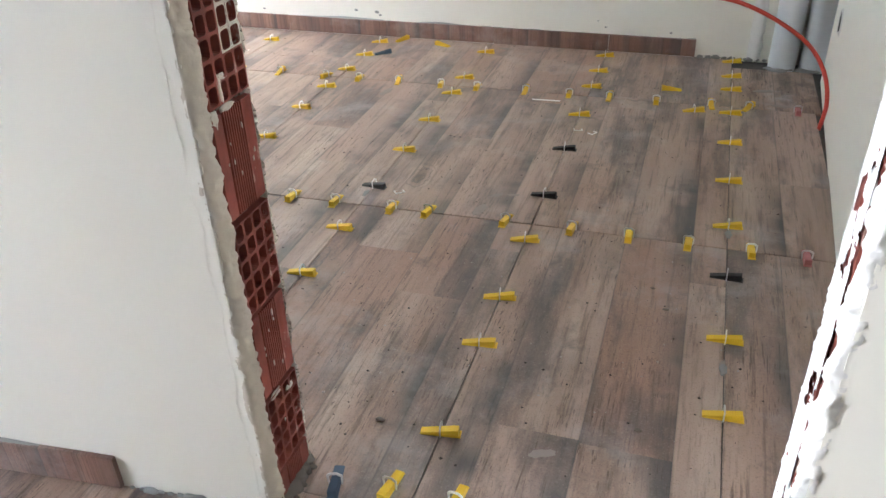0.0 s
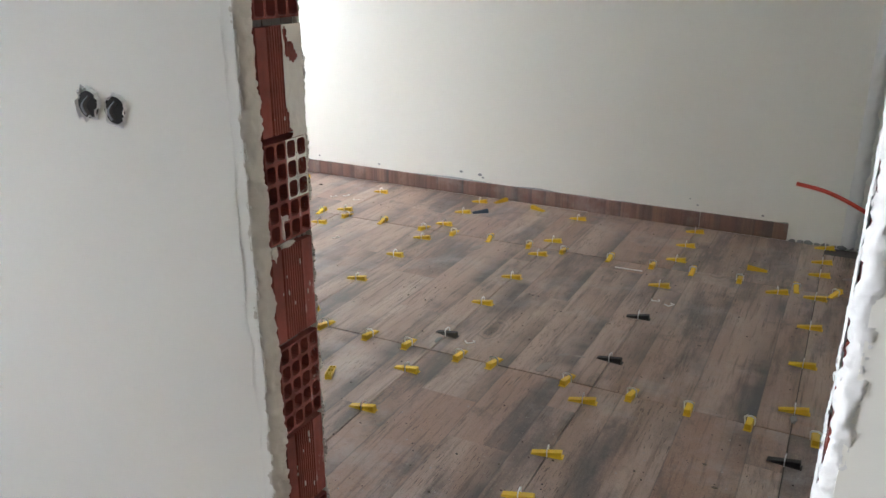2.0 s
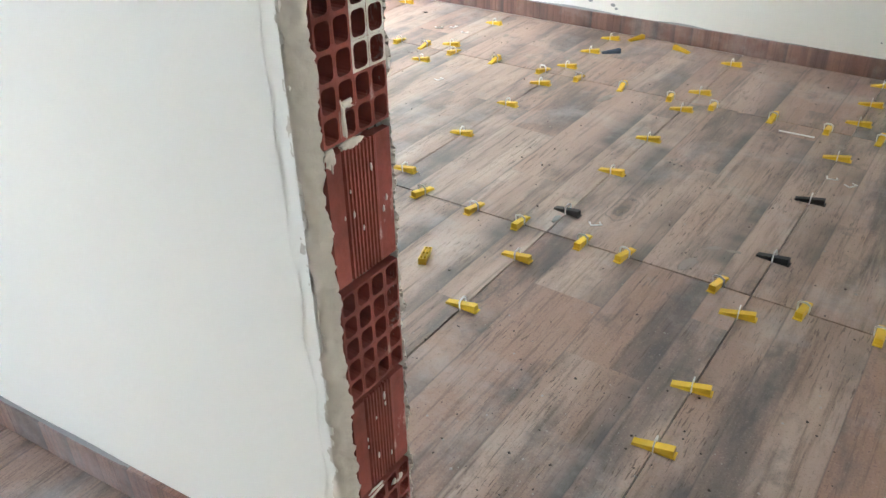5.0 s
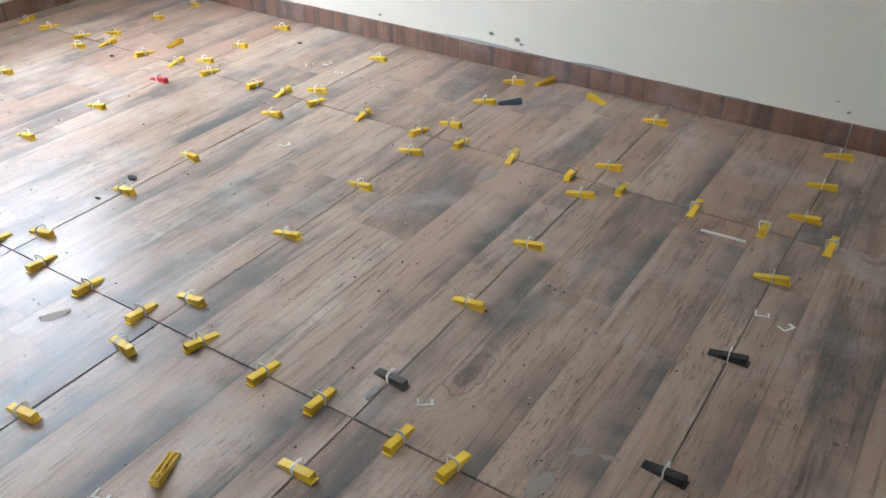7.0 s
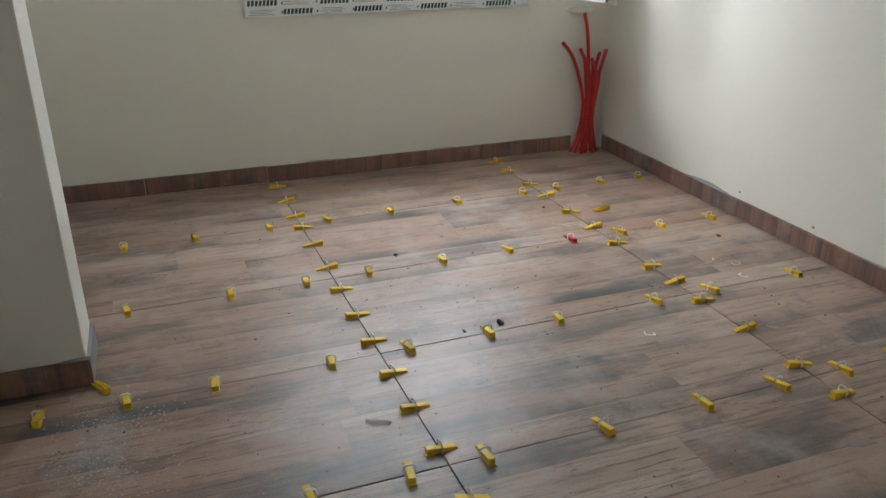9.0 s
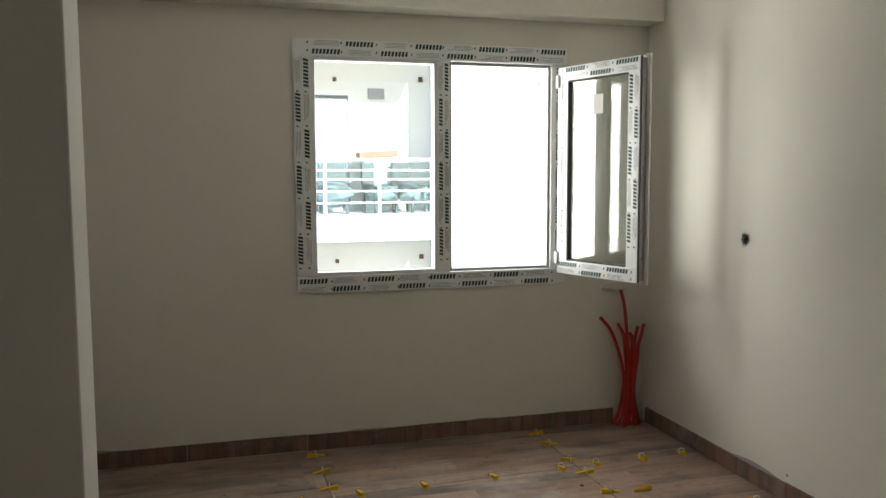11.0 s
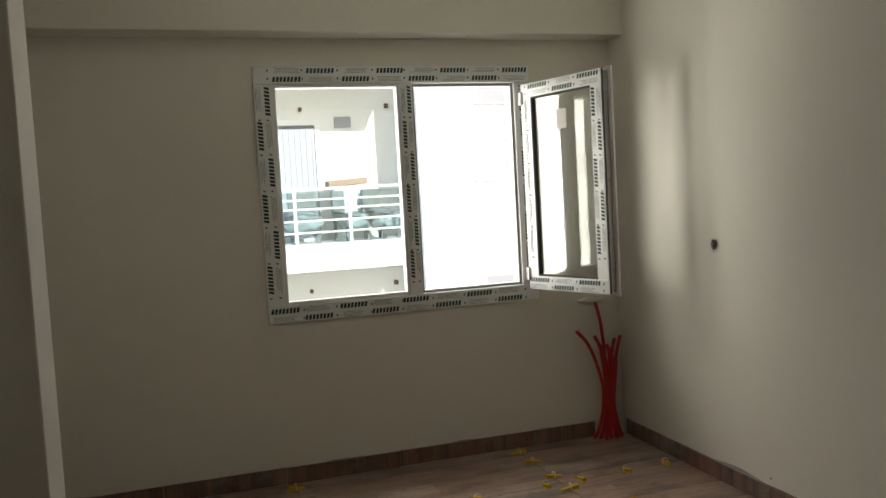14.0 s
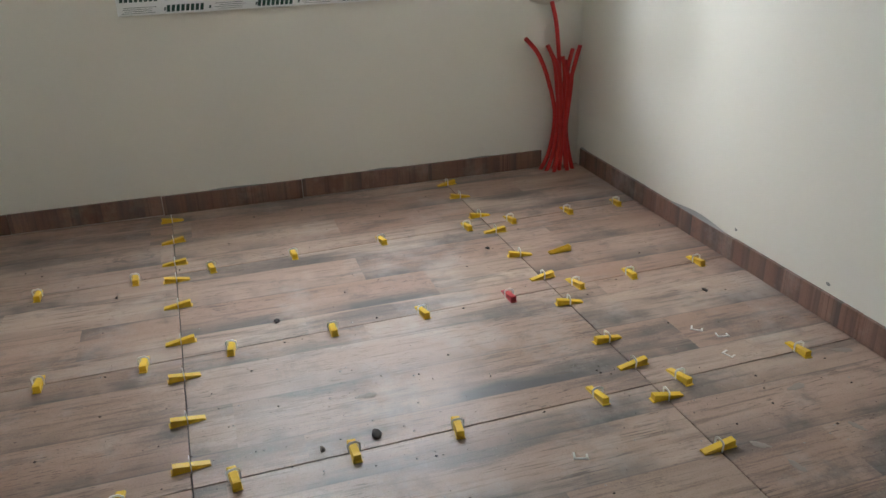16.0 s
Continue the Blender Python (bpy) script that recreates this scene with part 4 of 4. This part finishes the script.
on_long_joint(0, [1.795, 1.58, 1.402, 1.118, 0.807, 0.472, 0.143, -0.158, -0.457, -0.745], {7: "black"})
on_long_joint(1, [1.757, 1.523, 1.304, 0.958, 0.602, 0.207, -0.10, -0.422, -0.636, -0.966], {4: "black", 5: "black"})
on_long_joint(2, [1.688, 1.29, 1.081, 0.757, 0.447, 0.128, -0.177, -0.453], {5: "grey"})
on_long_joint(3, [1.736, 1.513, 1.279, 1.033, 0.763, 0.432, 0.080, -0.128, -0.381])
on_long_joint(4, [1.648, 1.252, 1.001, 0.608, 0.342, 0.058, -0.196, -0.55, -0.80, -1.03])
on_long_joint(5, [1.724, 1.452, 1.241, 0.693, 0.40, 0.092, -0.157, -0.438, -0.80])
on_long_joint(6, [1.748, 1.513, 1.253, 1.062, 0.705, 0.362, 0.06, -0.203, -0.521, -0.81])
on_cross_joint(cross_1, [0.07, -0.112, -0.291, -0.47, -0.685, -0.948, -1.077, -1.282, -1.445, -1.642, -1.850, -2.054, -2.250, -2.458, -2.652], [-90])
on_cross_joint(cross_1, [-2.87, -3.08, -3.33, -3.54, -3.69, -3.91, -4.15], [-90, 90, 90])
on_cross_joint(cross_2, [-0.078, -0.305, -0.506, -0.683, -0.881, -1.107], [90, -90, 80, -90])
on_cross_joint(cross_2, [-1.281, -1.491, -1.69, -1.863, -2.11, -2.335, -2.502, -2.652, -2.905, -3.107, -3.31, -3.555, -3.735, -3.983, -4.165], [-90, 90, -90, -90, 90])
on_cross_joint(lambda x: -1.145, [-0.650, -0.508], [-90])
put_wedge("blue_clip", -0.764, -1.166, -80)
# hall side
put_wedge("yellow", X_JOINTS[3] + HALL_SHIFT, -1.446, -2)
put_wedge("yellow", X_JOINTS[2] + HALL_SHIFT, -1.427, 1)
put_wedge("yellow", X_JOINTS[3] + HALL_SHIFT, -1.77, -5)
# loose ones
for kind, x, y, a in (("loose", -0.255, 1.345, 185), ("yellow", -0.145, 1.112, 10), ("loose", -1.458, 1.75, 170), ("loose", -1.697, 1.798, 60), ("loose", -1.411, -0.318, -68), ("loose", -2.47, -0.87, 25), ("loose", -3.29, 1.31, 95), ("blue", -1.715, 1.556, 40), ("yellow", 0.073, 1.198, 55)):
    put_wedge(kind, x, y, a)


def red_clip(x, y, turn, material, label):
    base = thing("levelling_wedge", label, "tile wedge", "levelling wedges on the tile joints", at=pose(x, y, 0.0005, 0, 0, turn))
    part("wedge_body", wedge_body(), material, base)
    part("clip", clip_loop(), M_CLIP, base, "translucent white clip")


red_clip(joint_x(5, 0.995), 0.995, 0, M_REDCLIP, "red plastic tile levelling wedge with white clip")
red_clip(0.265, cross_2(0.265), -90, M_PINK, "faded pink levelling wedge at a cut tile")
red_clip(0.225, cross_1(0.2), -90, M_PINK, "faded pink levelling wedge at a cut tile")


# ---- litter on the floor ----
def broken_clip(x, y, turn):
    bm = bmesh.new()
    add_box(bm, (-0.018, -0.012, 0), (0.018, -0.007, 0.002))
    add_box(bm, (-0.018, -0.007, 0), (-0.013, 0.012, 0.002))
    add_box(bm, (0.012, -0.007, 0), (0.017, 0.006, 0.002))
    ob = tagged(mesh_object("broken_clip", bm, M_CLIP), "broken white clip lying on the tiles", "clip", "broken clips")
    ob.matrix_basis = pose(x, y, 0.0006, 0, 0, turn)


for x, y, a in ((-1.094, 0.113, 40), (-1.464, -0.422, 10), (-2.193, 0.848, 70), (-2.463, 1.452, 20), (-2.562, 1.499, 80), (-0.581, 0.804, 15), (-0.520, 0.785, 60), (-2.62, 1.45, 50)):
    broken_clip(x, y, a)
ob = tagged(mesh_object("plastic_strip", box((-0.062, -0.006, 0), (0.062, 0.006, 0.002), 0.0008), M_CLIP), "thin white plastic strip lying on the tiles", "strip")
ob.matrix_basis = pose(-0.77, 1.095, 0.0006, 0, 0, 3)
for x, y, r, s in ((-2.435, 0.408, 0.014, 1.0), (-3.114, 0.24, 0.010, 2.0), (-3.413, 1.067, 0.009, 4.0), (-2.83, 1.62, 0.010, 6.0), (-2.422, 0.27, 0.008, 8.0), (-0.195, -0.265, 0.005, 9.0), (-0.177, -0.84, 0.007, 10.0), (-0.744, -0.965, 0.008, 11.0), (-0.344, 0.466, 0.005, 12.0), (-0.153, -0.36, 0.006, 13.0)):
    b = lump(r, s, (1.4, 0.8, 0.35), 2)
    bmesh.ops.translate(b, verts=b.verts, vec=(x, y, r * 0.33))
    tagged(mesh_object("mortar_crumb", b, M_MORTAR if r < 0.0085 else M_STONE, True), "dark crumb of mortar on the tiles", "rubble", "mortar crumbs")


def scatter(name, count, r0, r1, material, label, seed):
    rng = random.Random(seed)
    bm = bmesh.new()
    for _ in range(count):
        x, y = rng.uniform(-4.1, 0.25), rng.uniform(-1.1, 1.8)
        if rng.random() < 0.5:
            cx, cy = rng.choice([(-0.9, -0.7), (-0.2, -0.5), (-2.6, 0.3), (-0.4, 0.6), (-2.2, 1.3), (-1.2, 0.4), (-0.1, 1.3), (-2.2, -0.95), (-0.9, -0.9)])
            x, y = rng.gauss(cx, 0.28), rng.gauss(cy, 0.25)
        if not (-4.1 < x < 0.25 and -1.05 < y < 1.8):
            continue
        r = r0 + (r1 - r0) * rng.random() ** 3
        vs = [bm.verts.new((x + r * rng.uniform(0.6, 1.3) * math.cos(a), y + r * rng.uniform(0.6, 1.3) * math.sin(a), 0.0004)) for a in (0, 1.57, 3.14, 4.71)]
        top = bm.verts.new((x + rng.uniform(-r, r) * 0.3, y + rng.uniform(-r, r) * 0.3, r * 0.9))
        for k in range(4):
            bm.faces.new((vs[k], vs[(k + 1) % 4], top))
    tagged(mesh_object(name, bm, material), label, "grit", kind="stuff")


scatter("dark_grit", 1100, 0.0014, 0.0048, M_STONE, "dark grit and brick crumbs scattered over the tiles", 5)
scatter("pale_grit", 800, 0.0012, 0.0042, M_GRIT, "pale plaster crumbs scattered over the tiles", 6)

rng_d = random.Random(17)
bm = bmesh.new()
for _ in range(2200):
    x, y = rng_d.gauss(-2.17, 0.15), rng_d.gauss(-0.86, 0.08)
    if x > -2.49 and y > -1.15:
        r = 0.0008 + 0.0032 * rng_d.random() ** 3
        a0 = rng_d.uniform(0, 6.3)
        rim = [bm.verts.new((x + r * rng_d.uniform(0.5, 1.4) * math.cos(a0 + 1.257 * k), y + r * rng_d.uniform(0.5, 1.4) * math.sin(a0 + 1.257 * k), 0.0009)) for k in range(5)]
        top = bm.verts.new((x, y, 0.0009 + r * 0.15))
        for k in range(5):
            bm.faces.new((rim[k], rim[(k + 1) % 5], top))
tagged(mesh_object("plaster_dust", bm, M_GRIT), "pale plaster dust spilled on the tiles beside the pier", "dust", kind="stuff")

# adhesive squeezed out at one joint
for x, y, s in ((-1.205, 0.075, 1.0), (0.004, 0.095, 2.0), (0.005, 0.15, 3.0), (0.0, -0.575, 5.0)):
    b = lump(0.017, s, (0.55, 1.3, 0.09), 3)
    bmesh.ops.translate(b, verts=b.verts, vec=(x, y, 0.0015))
    tagged(mesh_object("adhesive_smear", b, M_CEMENT, True), "grey adhesive smear squeezed from a tile joint", "adhesive", "adhesive smears")
# thin dried smears of adhesive and grout haze wiped over the tiles
for i, (x, y, r, a) in enumerate(((-2.071, 1.539, 0.024, 20), (-2.089, 1.27, 0.027, 50), (-1.996, 1.30, 0.026, 10), (-2.373, 1.765, 0.03, 70), (-2.612, 0.424, 0.03, 85), (-2.262, 1.519, 0.03, 95), (-2.023, -0.146, 0.04, 60), (-1.499, 1.033, 0.05, 80), (-0.757, 0.174, 0.026, 40), (-0.705, 0.187, 0.020, 10), (-0.788, 0.057, 0.045, 75), (-1.105, 1.683, 0.035, 85), (-1.117, 1.77, 0.04, 0), (-0.002, -0.557, 0.022, 85), (-0.367, -0.965, 0.03, 20), (-0.15, 1.45, 0.04, 60), (0.14, 1.42, 0.05, 15), (0.20, 1.25, 0.04, 0))):
    b = lump(r * 0.72, i * 2.7 + 200, (1.25, 0.5, 0.018), 4)
    for v in b.verts:
        v.co *= 1 + 0.35 * noise.noise(Vector((v.co.x * 90, v.co.y * 90, i)))
        v.co.z = max(v.co.z, -0.0002)
    ob = tagged(mesh_object("adhesive_smear", b, M_HAZE, True), "thin pale dried adhesive smear on a tile", "adhesive", "adhesive smears")
    ob.matrix_basis = pose(x, y, 0.0009, 0, 0, a)
# crumbs under the torn jamb and along the unskirted foot of the wall
for i in range(16):
    t = i / 15
    x = -1.17 + 0.33 * t
    b = lump(random.uniform(0.005, 0.014), i * 1.9, (1.3, 0.7, 0.5), 2)
    bmesh.ops.translate(b, verts=b.verts, vec=(x, hall_y(x) - 0.004, 0.003))
    tagged(mesh_object("mortar_crumb", b, M_CEMENT, True), "grey mortar crumb at the foot of the wall", "rubble", "mortar crumbs at the wall")
for i in range(12):
    b = lump(random.uniform(0.005, 0.011), i * 2.3 + 40, (1.5, 1.0, 0.35), 2)
    bmesh.ops.translate(b, verts=b.verts, vec=(JAMB_L + random.uniform(-0.01, 0.03), -1.33 + 0.19 * i / 11, 0.004))
    tagged(mesh_object("mortar_crumb", b, M_MORTAR, True), "brown mortar crumb at the foot of the jamb", "rubble", "mortar crumbs at the jamb")
for i in range(9):
    x = -0.15 + 0.3 * i / 8
    b = lump(random.uniform(0.008, 0.02), i * 3.3 + 80, (1.3, 0.7, 0.7), 2)
    bmesh.ops.translate(b, verts=b.verts, vec=(x, NORTH - 0.006, 0.004))
    tagged(mesh_object("mortar_crumb", b, M_CEMENT, True), "grey mortar crumb at the foot of the wall", "rubble", "mortar crumbs at the wall")
for i in range(7):
    b = lump(random.uniform(0.014, 0.024), i * 1.7 + 120, (0.9, 1.2, 0.75), 3)
    bmesh.ops.translate(b, verts=b.verts, vec=(JAMB_L + random.uniform(-0.012, 0.004), -1.285 + 0.155 * i / 6, 0.008))
    tagged(mesh_object("mortar_lump", b, M_MORTAR, True), "dirty brown mortar lump heaped against the broken bricks", "rubble", "mortar lumps at the jamb")
# chips and smears on the long wall above the skirting
for i, (x, z, r) in enumerate(((-1.98, 0.135, 0.014), (-1.86, 0.13, 0.018), (-1.84, 0.115, 0.012), (-0.62, 0.12, 0.008), (-0.66, 0.15, 0.006), (-2.55, 0.115, 0.012), (-3.0, 0.12, 0.01), (-0.3, 0.11, 0.01))):
    b = lump(r * 0.7, i + 60, (1.1, 0.05, 0.7), 2)
    bmesh.ops.translate(b, verts=b.verts, vec=(x, NORTH - 0.0008, z))
    tagged(mesh_object("plaster_chip", b, M_CEMENT, True), "grey chip and smear on the long wall", "wall damage", "chips on the long wall")

# ---- the house across the street ----
FX = -13.6
house = thing("apartment_building", "cream apartment house across the street with balconies", "building")
BY0, BY1, FLOOR_H = -1.6, 2.98, 3.05
part("wall", box((FX - 0.4, -45, -9), (FX, BY1, 12)), M_FACADE, house, "cream rendered recessed wall")
part("wall", box((FX - 0.4, BY1, -9), (-12.25, 14, 12)), M_FACADE_W, house, "white rendered wall")
for k in (-2, -1, 0, 1, 2):
    z = 0.86 + k * FLOOR_H
    bal = part("balcony", box((FX, BY0, z - 0.42), (-12.3, 2.80, z), 0.01), M_FACADE_W, house, "white balcony slab")
    for i in range(6):
        y = -1.52 + i * 0.84 if i else -1.52
        part("post", box((-12.36, y - 0.025, z), (-12.31, y + 0.025, z + 0.84), 0.004), M_RAIL, bal)
    for i, dz in enumerate((0.18, 0.36, 0.54, 0.68, 0.84)):
        part("rail", box((-12.355, BY0, z + dz - 0.015), (-12.315, 2.78, z + dz + 0.015 + (0.012 if i == 4 else 0)), 0.004), M_RAIL, bal)
    bg = part("glass_panel", box((-12.42, BY0, z + 0.05), (-12.41, 2.78, z + 0.80)), M_BALC_GLASS, bal, "greenish balcony glass")
    bg.visible_shadow = False
    dr = part("balcony_door", box((FX, 0.2, z), (FX + 0.05, 1.65, z + 2.02), 0.01), M_PVC, house, "white balcony door")
    part("pane", box((FX + 0.05, 0.3, z + 0.1), (FX + 0.056, 1.56, z + 1.94)), M_SHADE, dr)
    bm = bmesh.new()
    for i in range(26):
        y = 0.32 + i * 0.047
        add_box(bm, (FX + 0.06, y, z + 0.12), (FX + 0.075 + 0.014 * (i % 2), y + 0.044, z + 1.88))
    part("curtain", bm, M_CURTAIN, dr, "pale pleated curtain")
    part("wall_lamp", box((FX, 1.31, z + 2.17), (FX + 0.06, 1.37, z + 2.24), 0.01), M_LAMP, house)
    part("wall_lamp", box((FX, 2.78, z + 2.2), (FX + 0.06, 2.85, z + 2.28), 0.01), M_LAMP, house)
    if k == 0:
        part("condenser_grille", box((FX, 1.9, 2.75), (FX + 0.05, 2.18, 2.93), 0.01), M_GREYPLATE, house, "grey wall plate")
    # white wing: slim windows and ledges
    w = part("window", box((-12.25, 3.95, z - 0.98), (-12.2, 4.5, z - 0.66), 0.01), M_PVC, house)
    part("pane", box((-12.2, 4.0, z - 0.94), (-12.19, 4.45, z - 0.70)), M_GREYPLATE, w)
    w = part("window", box((-12.25, 4.45, z + 0.9), (-12.2, 4.95, z + 2.1), 0.01), M_PVC, house)
    part("pane", box((-12.2, 4.52, z + 0.98), (-12.19, 4.88, z + 2.02)), M_CURTAIN, w)
    part("ledge", box((-12.25, 3.9, z + 0.84), (-12.2, 8.5, z + 0.88), 0.005), M_FACADE_W, house)
    part("window", box((-12.25, 6.4, z - 0.6), (-12.19, 7.6, z - 0.1), 0.01), M_SHADE, house)
part("downpipe", tube([(-12.2, 5.86, -9), (-12.2, 5.86, 0), (-12.2, 5.86, 11)], 0.07, 10), M_PIPE, house, "grey downpipe", True)
part("roof", box((FX - 9, -9, 12), (-12.0, 14, 12.5)), M_FACADE_W, house)
# wrapped chairs on the balcony
for i, y in enumerate((1.2, 1.95, 2.45)):
    ch = thing("balcony_chair", "dark wicker chair in clear wrap on the balcony", "chair", "chairs on the balcony", at=pose(-12.85, y, 0.86, 0, 0, 20 * i))
    part("seat", box((-0.22, -0.22, 0.36), (0.22, 0.22, 0.44), 0.03), M_CHAIR, ch)
    part("backrest", box((-0.24, -0.22, 0.44), (-0.18, 0.22, 0.82), 0.02), M_CHAIR, ch)
    for lx, ly in ((-0.19, -0.19), (0.19, -0.19), (-0.19, 0.19), (0.19, 0.19)):
        part("leg", box((lx - 0.02, ly - 0.02, 0), (lx + 0.02, ly + 0.02, 0.37), 0.004), M_CHAIR, ch)
    b = lump(0.30, i + 21, (0.8, 0.9, 0.55), 3)
    bmesh.ops.translate(b, verts=b.verts, vec=(0.06, 0, 0.30))
    part("wrap", b, M_SHEET, ch, "crumpled clear wrap", True)
bx = thing("cardboard_box", "flat brown cardboard box on a stand on the balcony", "box", at=pose(-13.2, 2.02, 0.86))
part("carton", box((-0.2, -0.32, 0.9), (0.2, 0.32, 1.0), 0.006, pose(0, 0, 0, 3, 0, 0)), M_CARD, bx)
part("stand", box((-0.18, -0.28, 0), (0.18, 0.28, 0.895), 0.01), M_FACADE_W, bx)
structure("street", box((-40, -40, -9.3), (30, 40, -9.0)), M_CEMENT, "grey street far below")

# ---- floor tiles ----
GAP = 0.0014


def lay_tile(left, right, low, high, lift):
    """One tile between two long joints (x over y) and two cross joints (y over x)."""
    xm = (left(0.5) + right(0.5)) / 2
    ym = (low(xm) + high(xm)) / 2
    cx, cy = (left(ym) + right(ym)) / 2, ym
    bm = bmesh.new()
    rings = []
    for inset, z in ((0.0, -0.009), (0.0, -0.0012), (0.0012, 0.0)):
        g = GAP + inset
        ring = []
        for side, sx, f, sy in ((left, 1, low, 1), (right, -1, low, 1), (right, -1, high, -1), (left, 1, high, -1)):
            x = side(f(xm))
            ring.append(bm.verts.new((x + sx * g - cx, f(x) + sy * g - cy, z)))
        rings.append(ring)
    for a, c in zip(rings, rings[1:]):
        for k in range(4):
            bm.faces.new((a[k], a[(k + 1) % 4], c[(k + 1) % 4], c[k]))
    bm.faces.new(rings[0]), bm.faces.new(rings[-1])
    ob = part("tile", bm, M_TILE, floor)
    ob.matrix_basis = pose(cx, cy, lift)
    return ob


def level(v):
    return lambda x: v


def long_joint(i):
    return lambda y: joint_x(i, y)


def hall_joint(i):
    return level(X_JOINTS[i] + HALL_SHIFT)


hall_cols = [level(-2.47)] + [hall_joint(i) for i in reversed(range(4))]
cols = [level(WEST + 0.006)] + [long_joint(i) for i in reversed(range(7))]
rows_y = [level(-4.8), level(-3.6), level(Y_JOINTS[0]), level(Y_JOINTS[1]), cross_1, cross_2, level(NORTH - 0.004)]
rng_t = random.Random(11)
for left, right in zip(cols, cols[1:]):
    for y0, y1 in zip(rows_y[3:], rows_y[4:]):
        lay_tile(left, right, y0, y1, rng_t.uniform(-0.0006, 0.0006))
for left, right in zip(hall_cols, hall_cols[1:]):
    for y0, y1 in zip(rows_y[:3], rows_y[1:4]):
        lay_tile(left, right, y0, y1, rng_t.uniform(-0.0006, 0.0006))
for x1, y0, y1 in ((0.335, cross_1, cross_2), (0.30, level(Y_JOINTS[1]), cross_1)):
    lay_tile(cols[-1], level(x1), y0, y1, 0.0003)
for y0, y1 in zip(rows_y[:3], rows_y[1:4]):
    lay_tile(hall_cols[-1], level(0.6), y0, y1, 0.0003)
for y0, y1 in zip(rows_y[:3], rows_y[1:4]):
    lay_tile(level(0.6), level(1.25), y0, y1, 0.0)
lay_tile(cols[-1], level(0.36), cross_2, level(1.72), -0.0008).data.materials[0] = M_TILE_DUSTY
